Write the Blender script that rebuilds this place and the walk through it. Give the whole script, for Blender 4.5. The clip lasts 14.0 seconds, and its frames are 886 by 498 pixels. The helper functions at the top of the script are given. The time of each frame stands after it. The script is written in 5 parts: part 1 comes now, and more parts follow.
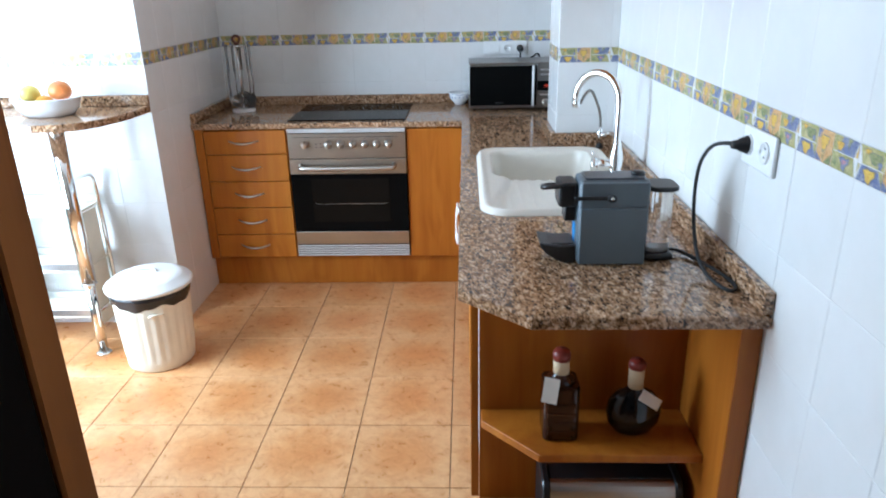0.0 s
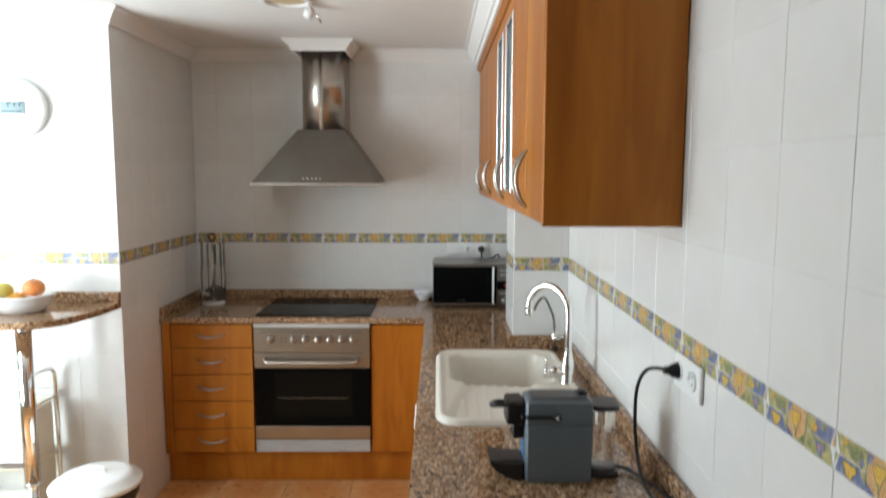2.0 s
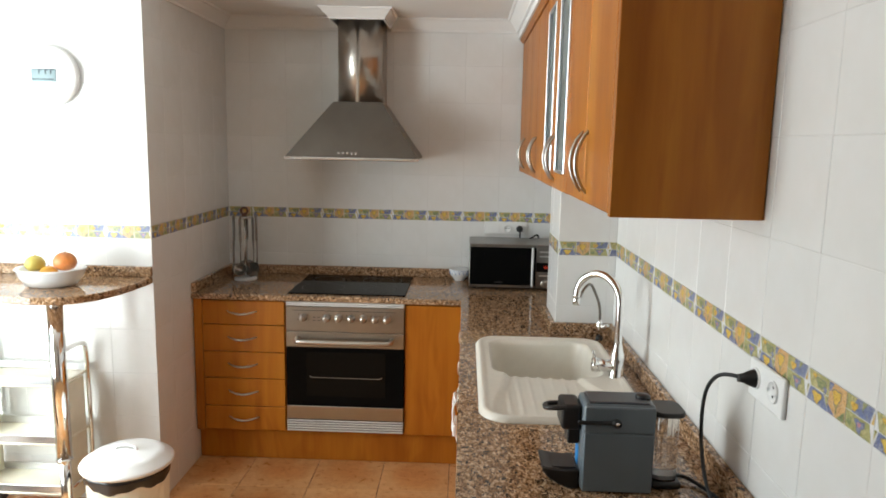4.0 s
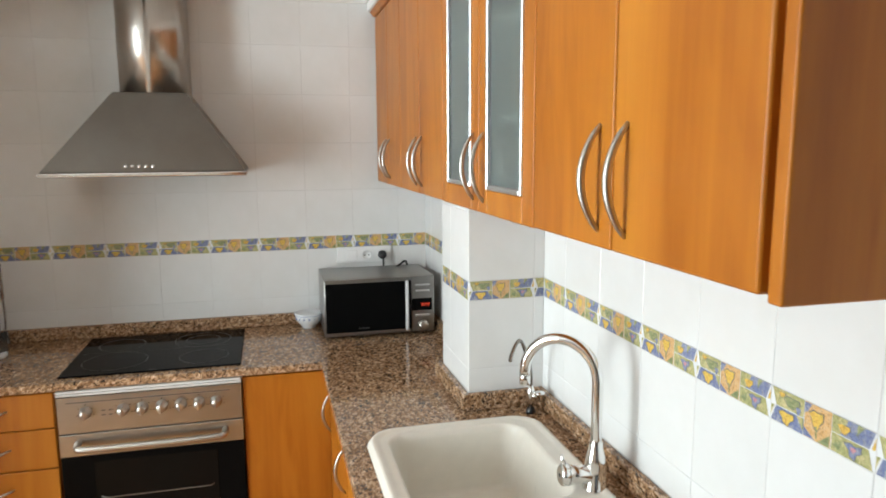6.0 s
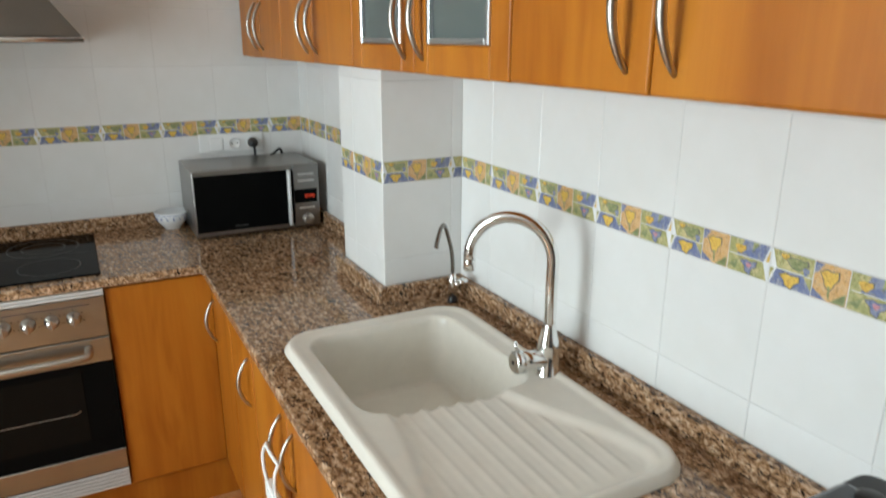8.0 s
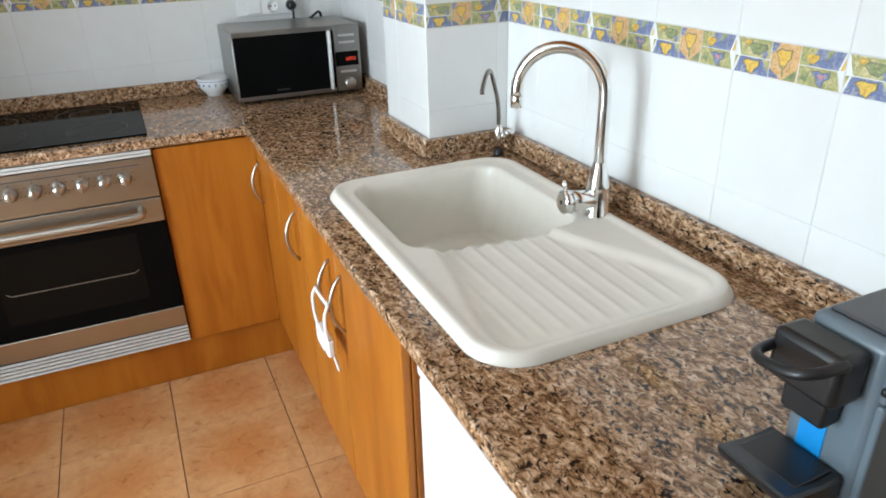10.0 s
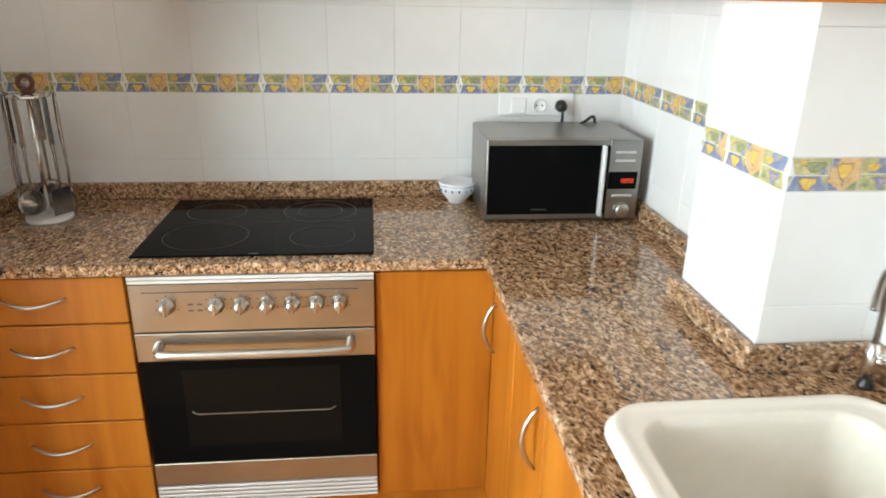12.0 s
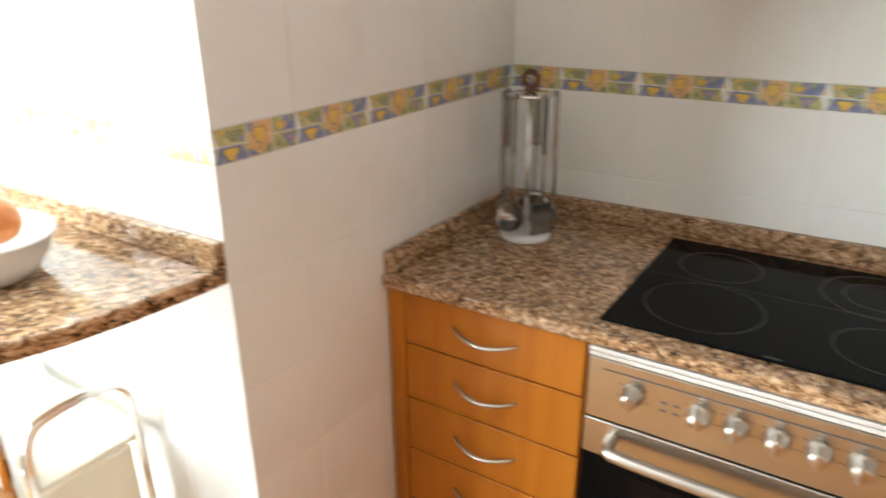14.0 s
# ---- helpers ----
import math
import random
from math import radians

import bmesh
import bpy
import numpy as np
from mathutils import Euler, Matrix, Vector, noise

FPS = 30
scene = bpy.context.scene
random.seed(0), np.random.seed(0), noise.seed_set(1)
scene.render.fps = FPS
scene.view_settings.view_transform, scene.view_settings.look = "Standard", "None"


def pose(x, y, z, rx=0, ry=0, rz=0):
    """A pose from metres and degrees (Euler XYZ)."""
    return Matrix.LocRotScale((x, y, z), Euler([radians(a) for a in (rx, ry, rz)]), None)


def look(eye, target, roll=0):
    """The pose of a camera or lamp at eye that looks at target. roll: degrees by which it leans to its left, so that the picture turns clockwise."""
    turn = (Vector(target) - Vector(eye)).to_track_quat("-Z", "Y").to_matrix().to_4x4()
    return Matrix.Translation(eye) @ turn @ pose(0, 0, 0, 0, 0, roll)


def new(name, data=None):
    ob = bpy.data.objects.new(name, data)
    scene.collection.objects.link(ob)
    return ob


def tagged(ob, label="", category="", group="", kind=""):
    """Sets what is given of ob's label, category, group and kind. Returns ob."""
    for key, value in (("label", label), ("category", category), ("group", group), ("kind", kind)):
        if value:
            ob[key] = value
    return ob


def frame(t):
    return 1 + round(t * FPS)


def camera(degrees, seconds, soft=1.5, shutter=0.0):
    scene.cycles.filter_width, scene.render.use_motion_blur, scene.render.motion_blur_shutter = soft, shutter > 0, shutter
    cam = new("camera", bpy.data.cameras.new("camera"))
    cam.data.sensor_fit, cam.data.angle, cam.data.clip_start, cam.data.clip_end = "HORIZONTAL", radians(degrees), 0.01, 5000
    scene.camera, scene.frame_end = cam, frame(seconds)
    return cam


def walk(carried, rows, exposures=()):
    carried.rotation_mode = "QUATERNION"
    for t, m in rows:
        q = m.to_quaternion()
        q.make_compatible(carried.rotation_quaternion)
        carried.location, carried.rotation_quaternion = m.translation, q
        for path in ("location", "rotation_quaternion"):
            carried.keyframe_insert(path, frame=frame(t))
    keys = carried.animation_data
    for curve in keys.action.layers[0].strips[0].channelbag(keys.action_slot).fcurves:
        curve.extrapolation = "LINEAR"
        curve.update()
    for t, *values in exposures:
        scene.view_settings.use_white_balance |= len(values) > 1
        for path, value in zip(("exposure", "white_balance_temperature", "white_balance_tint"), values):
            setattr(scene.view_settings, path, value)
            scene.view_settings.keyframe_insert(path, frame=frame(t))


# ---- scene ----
cam = camera(65.6, 14.0, soft=1.7, shutter=0.35)
PATH = [
    (0, (2.418, 1.087, 1.498), (2.349, 2.954, 0.785), -1.2),
    (0.5, (2.454, 1.029, 1.494), (2.432, 2.868, 0.708), -1.5),
    (1, (2.478, 1.031, 1.473), (2.431, 2.876, 0.704), -2.0),
    (1.5, (2.463, 1.018, 1.518), (2.432, 2.948, 0.994), -1.8),
    (2, (2.463, 1.019, 1.616), (2.479, 3.007, 1.397), 0.2),
    (2.5, (2.455, 1.001, 1.69), (2.444, 3.001, 1.652), 0.3),
    (3, (2.449, 1.006, 1.685), (2.408, 3.003, 1.58), 0.9),
    (3.2, (2.449, 1.019, 1.666), (2.365, 3.011, 1.507), 0.9),
    (5.3, (2.304, 1.66, 1.617), (2.484, 3.622, 1.274), 2.1),
    (5.5, (2.315, 1.776, 1.61), (2.58, 3.731, 1.284), 1.6),
    (6, (2.238, 2.029, 1.649), (2.725, 3.946, 1.353), -0.3),
    (6.5, (2.233, 2.178, 1.649), (2.838, 4.051, 1.293), 1.3),
    (7, (2.155, 2.242, 1.69), (2.996, 4.044, 1.476), -0.6),
    (7.5, (2.111, 2.299, 1.642), (2.99, 4.052, 1.248), 0.1),
    (8, (2.106, 2.288, 1.563), (3.009, 3.975, 0.98), 0.3),
    (8.2, (2.119, 2.298, 1.55), (3.025, 3.954, 0.888), 0.2),
    (10.3, (2.089, 2.276, 1.439), (2.776, 3.945, 0.576), -2.3),
    (10.5, (2.086, 2.333, 1.48), (2.714, 4.064, 0.698), -2.4),
    (11, (2.131, 2.452, 1.515), (2.593, 4.297, 0.896), -0.9),
    (11.5, (2.166, 2.654, 1.519), (2.418, 4.528, 0.868), 0.6),
    (12, (2.121, 2.866, 1.5), (2.321, 4.73, 0.805), 1.1),
    (12.5, (2.067, 3.071, 1.512), (2.147, 4.926, 0.769), 0.3),
    (13, (2.062, 3.257, 1.487), (1.787, 5.1, 0.76), -0.5),
    (13.5, (2.014, 3.349, 1.473), (1.428, 5.105, 0.716), 1.5),
    (14, (1.904, 3.375, 1.475), (0.895, 4.938, 0.743), -0.5),
]
EXPOSURES = [(0.0, -0.2, 5200, 2), (1.0, -0.3, 5700, 3), (2.2, -0.72, 6450, 3), (3.2, -0.85, 6700, 4), (5.4, -0.22, 6600, 4), (6.5, -0.4, 6400, 2), (7.5, -0.55, 6400, 1), (8.2, -0.72, 6350, 1),
             (10.4, -0.2, 5950, 2), (11.5, 0.05, 6450, 2), (12.5, 0.48, 6350, 0), (13.3, 0.78, 6500, 1), (14.0, 0.28, 6600, 2)]
walk(cam, [(t, look(eye, target, roll)) for t, eye, target, roll in PATH], EXPOSURES)

# ---------------------------------------------------------------- light
world = bpy.data.worlds.new("sky")
scene.world = world
world.use_nodes = True
wn = world.node_tree
sky = wn.nodes.new("ShaderNodeTexSky")
sky.sky_type, sky.sun_disc = "NISHITA", False
sky.sun_elevation, sky.sun_rotation = radians(51), radians(-63.4)
wn.nodes["Background"].inputs["Strength"].default_value = 0.12
wn.links.new(sky.outputs[0], wn.nodes["Background"].inputs[0])

sun = new("sun", bpy.data.lights.new("sun", "SUN"))
sun.data.energy, sun.data.angle, sun.data.color = 1.7, radians(9.0), (1, 0.95, 0.88)
sun.matrix_world = look((-2.6, 1.5, 3.7), (0, 2.8, 0))

# the sky's light in the opening of the balcony door
daylight = new("balcony_daylight", bpy.data.lights.new("balcony_daylight", "AREA"))
daylight.data.shape, daylight.data.size, daylight.data.size_y = "RECTANGLE", 1.26, 1.70
daylight.data.energy, daylight.data.color = 158, (0.86, 0.93, 1.0)
daylight.matrix_world = look((-0.20, 2.92, 1.28), (2.0, 4.50, 1.86))


# ---------------------------------------------------------------- materials
class Nodes:
    """A node material with a Principled shader and short ways to wire it."""

    def __init__(self, name, rough=0.5, metal=0.0):
        self.mat = bpy.data.materials.new(name)
        self.mat.use_nodes = True
        self.tree = self.mat.node_tree
        self.bsdf = self.tree.nodes["Principled BSDF"]
        self.set("Roughness", rough)
        self.set("Metallic", metal)
        self.coord = self.tree.nodes.new("ShaderNodeTexCoord")

    def set(self, name, value):
        self.bsdf.inputs[name].default_value = value

    def link(self, a, b):
        self.tree.links.new(a, b)

    def mapped(self, scale, kind="Object"):
        m = self.tree.nodes.new("ShaderNodeMapping")
        m.inputs["Scale"].default_value = scale
        self.link(self.coord.outputs[kind], m.inputs["Vector"])
        return m.outputs[0]

    def noise(self, vec, scale, detail=4, rough=0.6, dist=0.0):
        n = self.tree.nodes.new("ShaderNodeTexNoise")
        for key, v in (("Scale", scale), ("Detail", detail), ("Roughness", rough), ("Distortion", dist)):
            n.inputs[key].default_value = v
        self.link(vec, n.inputs["Vector"])
        return n.outputs["Fac"]

    def voronoi(self, vec, scale, out="Color"):
        n = self.tree.nodes.new("ShaderNodeTexVoronoi")
        n.inputs["Scale"].default_value = scale
        self.link(vec, n.inputs["Vector"])
        return n.outputs[out]

    def ramp(self, fac, stops):
        r = self.tree.nodes.new("ShaderNodeValToRGB")
        els = r.color_ramp.elements
        while len(els) < len(stops):
            els.new(0.5)
        for el, (p, c) in zip(els, stops):
            el.position, el.color = p, (*c, 1)
        self.link(fac, r.inputs[0])
        return r.outputs[0]

    def mix(self, fac, a, b, how="MIX"):
        m = self.tree.nodes.new("ShaderNodeMix")
        m.data_type, m.blend_type = "RGBA", how
        for sock, v in ((m.inputs[0], fac), (m.inputs[6], a), (m.inputs[7], b)):
            if isinstance(v, (int, float)):
                sock.default_value = v
            elif isinstance(v, tuple):
                sock.default_value = (*v, 1)
            else:
                self.link(v, sock)
        return m.outputs[2]

    def random(self):
        return self.tree.nodes.new("ShaderNodeObjectInfo").outputs["Random"]

    def color(self, c):
        if isinstance(c, tuple):
            self.set("Base Color", (*c, 1))
        else:
            self.link(c, self.bsdf.inputs["Base Color"])
        return self

    def roughness(self, fac, lo, hi):
        m = self.tree.nodes.new("ShaderNodeMapRange")
        m.inputs["To Min"].default_value, m.inputs["To Max"].default_value = lo, hi
        self.link(fac, m.inputs["Value"])
        self.link(m.outputs[0], self.bsdf.inputs["Roughness"])

    def bump(self, fac, strength=0.2, distance=0.002):
        b = self.tree.nodes.new("ShaderNodeBump")
        b.inputs["Strength"].default_value, b.inputs["Distance"].default_value = strength, distance
        self.link(fac, b.inputs["Height"])
        self.link(b.outputs[0], self.bsdf.inputs["Normal"])


def plain(name, color, rough=0.5, metal=0.0, vary=0.06, scale=9.0):
    """Paint, plastic or metal with a slight unevenness of tone and gloss."""
    n = Nodes(name, rough, metal)
    f = n.noise(n.mapped((1, 1, 1)), scale, 5)
    lo, hi = tuple(c * (1 - vary) for c in color), tuple(min(1, c * (1 + vary)) for c in color)
    n.color(n.ramp(f, [(0.35, lo), (0.65, hi)]))
    n.roughness(f, max(0.02, rough * 0.8), min(1, rough * 1.2))
    return n.mat


def wood(name, dark, mid, light, rough=0.36):
    """Cherry laminate with upright grain."""
    n = Nodes(name, rough)
    v = n.mapped((1, 1, 0.07))
    broad = n.noise(v, 9, 4, 0.55, 0.6)
    fine = n.noise(n.mapped((1, 1, 0.03)), 85, 5, 0.7, 0.4)
    figure = n.noise(n.mapped((1, 1, 0.22)), 7, 3, 0.5, 2.2)
    base = n.ramp(broad, [(0.3, dark), (0.5, mid), (0.72, light)])
    streak = n.ramp(fine, [(0.33, (0.84, 0.78, 0.70)), (0.6, (1, 1, 1))])
    cloud = n.ramp(figure, [(0.36, (0.86, 0.80, 0.74)), (0.5, (1, 1, 1)), (0.66, (1.05, 1.08, 1.12))])
    n.color(n.mix(0.8, n.mix(0.35, base, streak, "MULTIPLY"), cloud, "MULTIPLY"))
    n.roughness(fine, rough * 0.85, rough * 1.2)
    n.bump(fine, 0.06, 0.001)
    n.set("Specular IOR Level", 0.3)
    return n.mat


def granite(name):
    n = Nodes(name, 0.10)
    v = n.mapped((1.2, 0.72, 1.2))
    grain = n.noise(v, 78, 5, 0.68, 0.9)
    flecks = n.noise(n.mapped((1.15, 0.66, 1.15)), 88, 3, 0.62, 1.6)
    cells = n.voronoi(v, 95)
    base = n.ramp(grain, [(0.36, (0.085, 0.045, 0.021)), (0.45, (0.27, 0.160, 0.080)), (0.53, (0.47, 0.31, 0.19)), (0.64, (0.74, 0.58, 0.43))])
    tone = n.ramp(cells, [(0.15, (0.62, 0.53, 0.47)), (0.8, (1.12, 1.06, 1.0))])
    patch = n.ramp(n.noise(v, 9, 3), [(0.4, (0.86, 0.80, 0.74)), (0.62, (1.06, 1.03, 1.0))])
    c = n.mix(0.6, n.mix(0.6, base, tone, "MULTIPLY"), patch, "MULTIPLY")
    dark = n.ramp(flecks, [(0.400, (1, 1, 1)), (0.440, (0, 0, 0))])
    n.color(n.mix(dark, c, (0.014, 0.011, 0.010)))
    n.roughness(grain, 0.05, 0.11)
    return n.mat


def glazed(name, color, rough, spread, wave=0.10):
    """A glazed wall tile: each piece a little different in tone, the glaze faintly wavy."""
    n = Nodes(name, rough)
    r = n.random()
    lo = tuple(c * (1 - spread) for c in color)
    tone = n.ramp(r, [(0.0, lo), (1.0, color)])
    stain = n.ramp(n.noise(n.mapped((1, 1, 1)), 4, 5), [(0.38, (0.95, 0.945, 0.93)), (0.6, (1, 1, 1))])
    n.color(n.mix(1.0, tone, stain, "MULTIPLY"))
    f = n.noise(n.mapped((1, 1, 1)), 14, 2)
    n.bump(f, wave, 0.004)
    n.roughness(f, rough * 0.7, rough * 1.5)
    return n.mat


def terracotta(name):
    """A floor tile with a printed cloud: deeper orange in its middle, paler towards its edges."""
    n = Nodes(name, 0.3)
    v = n.mapped((1, 1, 1))
    info = n.tree.nodes.new("ShaderNodeObjectInfo")
    shift = n.tree.nodes.new("ShaderNodeVectorMath")
    shift.operation = "ADD"
    n.link(v, shift.inputs[0])
    n.link(info.outputs["Location"], shift.inputs[1])
    place = shift.outputs[0]
    cloud = n.noise(place, 9, 6, 0.62, 0.5)
    veil = n.noise(place, 26, 5, 0.65, 0.8)
    speck = n.noise(place, 80, 4, 0.7)
    away = n.tree.nodes.new("ShaderNodeVectorMath")
    away.operation = "DISTANCE"
    n.link(v, away.inputs[0])
    away.inputs[1].default_value = (0.168, 0.168, 0.006)
    spread = n.tree.nodes.new("ShaderNodeMath")
    spread.operation = "MULTIPLY_ADD"
    n.link(cloud, spread.inputs[0])
    spread.inputs[1].default_value, spread.inputs[2].default_value = -0.26, 0.13
    sum_ = n.tree.nodes.new("ShaderNodeMath")
    sum_.operation = "ADD"
    n.link(away.outputs["Value"], sum_.inputs[0])
    n.link(spread.outputs[0], sum_.inputs[1])
    base = n.ramp(sum_.outputs[0], [(0.02, (0.56, 0.245, 0.082)), (0.09, (0.60, 0.290, 0.108)), (0.17, (0.66, 0.375, 0.172))])
    tone = n.ramp(veil, [(0.36, (0.86, 0.80, 0.74)), (0.55, (1, 1, 1)), (0.68, (1.05, 1.08, 1.12))])
    each = n.ramp(info.outputs["Random"], [(0.0, (0.93, 0.91, 0.89)), (1.0, (1.03, 1.03, 1.03))])
    c = n.mix(1.0, n.mix(0.9, base, tone, "MULTIPLY"), each, "MULTIPLY")
    n.color(n.mix(0.12, c, n.ramp(speck, [(0.35, (0.7, 0.62, 0.55)), (0.6, (1, 1, 1))]), "MULTIPLY"))
    n.roughness(veil, 0.2, 0.40)
    n.bump(speck, 0.08, 0.002)
    return n.mat


def brushed(name, color, rough, axis):
    n = Nodes(name, rough, 1.0)
    s = [90.0, 90.0, 90.0]
    s[axis] = 1.2
    f = n.noise(n.mapped(tuple(s)), 3, 3)
    smear = n.noise(n.mapped((1, 1, 1)), 5, 4)
    n.color(n.mix(0.5, n.ramp(f, [(0.3, tuple(c * 0.95 for c in color)), (0.7, color)]), n.ramp(smear, [(0.35, (0.8, 0.78, 0.75)), (0.65, (1, 1, 1))]), "MULTIPLY"))
    n.roughness(f, rough * 0.92, rough * 1.1)
    return n.mat


def clear(name, color, rough, ior=1.45):
    n = Nodes(name, rough)
    n.color(color)
    n.set("Transmission Weight", 1.0)
    n.set("IOR", ior)
    return n.mat


def glow(name, color, power):
    n = Nodes(name, 0.5)
    n.color((0.02, 0.02, 0.02))
    n.set("Emission Color", (*color, 1))
    n.set("Emission Strength", power)
    return n.mat


WOOD = wood("cherry_laminate", (0.325, 0.098, 0.008), (0.405, 0.136, 0.012), (0.475, 0.178, 0.019))
WOOD_DARK = wood("stained_door_wood", (0.20, 0.065, 0.014), (0.28, 0.095, 0.02), (0.36, 0.13, 0.03), 0.6)
WOOD_DARK.node_tree.nodes["Principled BSDF"].inputs["Specular IOR Level"].default_value = 0.1
KNOB_WOOD = plain("dark_knob_wood", (0.09, 0.026, 0.01), 0.35)
# near black with almost no gloss: the hall's shade is put into the colour
LEAF_SHADE = plain("leaf_shade", (0.006, 0.004, 0.003), 0.9)
LEAF_SHADE.node_tree.nodes["Principled BSDF"].inputs["Specular IOR Level"].default_value = 0.05
GRANITE = granite("brown_granite")
TILE = glazed("white_tile", (0.77, 0.77, 0.76), 0.16, 0.03)
GROUT = plain("grout", (0.63, 0.62, 0.60), 0.85, vary=0.16, scale=6)
FLOOR = terracotta("floor_tile")
FLOOR_GROUT = plain("floor_grout", (0.22, 0.13, 0.08), 0.85)
PAINT = plain("ceiling_paint", (0.80, 0.79, 0.77), 0.75, vary=0.02, scale=2)
# unseen wall, its beige kept dark so that it bounces less light
PARTITION = plain("low_bounce_beige", (0.44, 0.40, 0.34), 0.75, vary=0.03, scale=2)
# plaster darkened in its colour to make the hall dim
PLASTER = plain("hall_plaster_shaded", (0.30, 0.27, 0.24), 0.85)
STEEL = brushed("brushed_steel", (0.45, 0.425, 0.385), 0.30, 0)
STEEL_GREY = brushed("microwave_steel", (0.33, 0.325, 0.315), 0.30, 0)
# one hood steel, coloured dark for the shaded canopy, bright for the lit chimney
STEEL_SHADED = brushed("canopy_steel_shaded", (0.19, 0.172, 0.150), 0.34, 2)
STEEL_LIT = brushed("chimney_steel_lit", (0.50, 0.465, 0.42), 0.28, 2)
CHROME = plain("chrome", (0.82, 0.82, 0.81), 0.10, 1.0, 0.03)
UTENSIL = plain("worn_steel", (0.28, 0.265, 0.25), 0.2, 1.0, 0.15, 40)
NICKEL = plain("satin_nickel", (0.50, 0.47, 0.43), 0.33, 1.0, 0.05)
ALU = plain("aluminium", (0.74, 0.75, 0.76), 0.35, 1.0, 0.04)
ALU_PAINT = plain("silver_paint", (0.66, 0.66, 0.65), 0.32, 0.25, 0.04)
FRAME_DARK = plain("dark_metal_frame", (0.012, 0.010, 0.009), 0.6)
FRAME_DARK.node_tree.nodes["Principled BSDF"].inputs["Specular IOR Level"].default_value = 0.15
BLACK = plain("black_plastic", (0.012, 0.012, 0.013), 0.35)
RUBBER = plain("black_rubber", (0.015, 0.015, 0.015), 0.6)
BLACKGLASS = plain("black_glass", (0.004, 0.004, 0.004), 0.06)
BLACKGLASS.node_tree.nodes["Principled BSDF"].inputs["Specular IOR Level"].default_value = 0.03
OVENGLASS = plain("oven_inner_glass", (0.007, 0.006, 0.005), 0.08)
OVENGLASS.node_tree.nodes["Principled BSDF"].inputs["Specular IOR Level"].default_value = 0.05
RING = plain("hob_marking", (0.022, 0.022, 0.022), 0.3)
WHITE = plain("white_plastic", (0.80, 0.80, 0.79), 0.35, vary=0.03)
CERAMIC = plain("white_ceramic", (0.78, 0.79, 0.80), 0.14, vary=0.03)
SINK = plain("cream_composite", (0.76, 0.715, 0.63), 0.30, vary=0.02, scale=30)
CREAM = plain("cream_plastic", (0.76, 0.71, 0.58), 0.4, vary=0.04)
BAG = plain("bin_bag", (0.014, 0.014, 0.016), 0.25)
GREY = plain("grey_plastic", (0.125, 0.155, 0.18), 0.34, vary=0.05)
GREY_DARK = plain("grey_plastic_top", (0.075, 0.085, 0.10), 0.3)
GLASS = clear("clear_plastic", (0.95, 0.96, 0.97), 0.03)
PANE = clear("window_glass", (0.97, 0.99, 0.98), 0.0)
FROST = clear("frosted_glass", (0.50, 0.57, 0.55), 0.28, 1.2)
FROST.node_tree.nodes["Principled BSDF"].inputs["Transmission Weight"].default_value = 0.85
BLUE = plain("cobalt_glaze", (0.06, 0.12, 0.34), 0.25)
STICKER = plain("blue_sticker", (0.02, 0.25, 0.62), 0.4)
PAPER = plain("paper", (0.76, 0.73, 0.66), 0.8)
AMBER = plain("amber_bottle", (0.035, 0.010, 0.004), 0.1)
DARKBOTTLE = plain("dark_bottle", (0.008, 0.008, 0.010), 0.05)
WAX = plain("red_wax", (0.20, 0.03, 0.02), 0.4)
BAND = plain("cream_seal", (0.62, 0.50, 0.32), 0.6)
ORANGE = plain("orange_peel", (0.66, 0.34, 0.04), 0.45, vary=0.18)
APPLE = plain("apple_skin", (0.60, 0.20, 0.05), 0.35, vary=0.4)
LEMON = plain("pear_skin", (0.55, 0.45, 0.10), 0.45, vary=0.15)
DISPLAY = plain("lcd", (0.20, 0.27, 0.29), 0.3)
INK = plain("ink", (0.02, 0.03, 0.035), 0.6)
LED = glow("red_led", (1.0, 0.06, 0.012), 0.9)
LAMPGLASS = plain("lamp_glass", (0.52, 0.58, 0.56), 0.2, vary=0.05)
FACADE = plain("outside_facade", (0.62, 0.57, 0.50), 0.85)


def mosaic(name, color, other, scale=95.0):
    """Hand-painted glaze: two colours that run into each other, with thin dark brush lines."""
    n = Nodes(name, 0.2)
    f = n.noise(n.mapped((1, 1, 1)), scale, 2, 0.5, 1.2)
    g = n.noise(n.mapped((1.3, 1.3, 1.3)), scale * 0.7, 2, 0.5, 1.8)
    base = n.ramp(f, [(0.42, color), (0.56, tuple(0.5 * (p + q) for p, q in zip(color, other))), (0.66, other)])
    lines = n.ramp(g, [(0.44, (1, 1, 1)), (0.47, (0.30, 0.28, 0.24)), (0.50, (1, 1, 1))])
    n.color(n.mix(0.75, base, lines, "MULTIPLY"))
    return n.mat


M_GREEN = mosaic("mosaic_green", (0.38, 0.38, 0.17), (0.64, 0.55, 0.30))
M_OLIVE = mosaic("mosaic_sage", (0.24, 0.28, 0.14), (0.42, 0.42, 0.22))
M_BLUE = mosaic("mosaic_blue", (0.18, 0.215, 0.38), (0.38, 0.39, 0.44))
M_ORANGE = mosaic("mosaic_peach", (0.66, 0.40, 0.17), (0.70, 0.50, 0.30))
M_YELLOW = mosaic("mosaic_yellow", (0.76, 0.52, 0.12), (0.66, 0.40, 0.10))
OUTLINE = plain("border_outline", (0.13, 0.13, 0.11), 0.3)
M_PINK = mosaic("mosaic_pink", (0.60, 0.28, 0.30), (0.50, 0.30, 0.40))


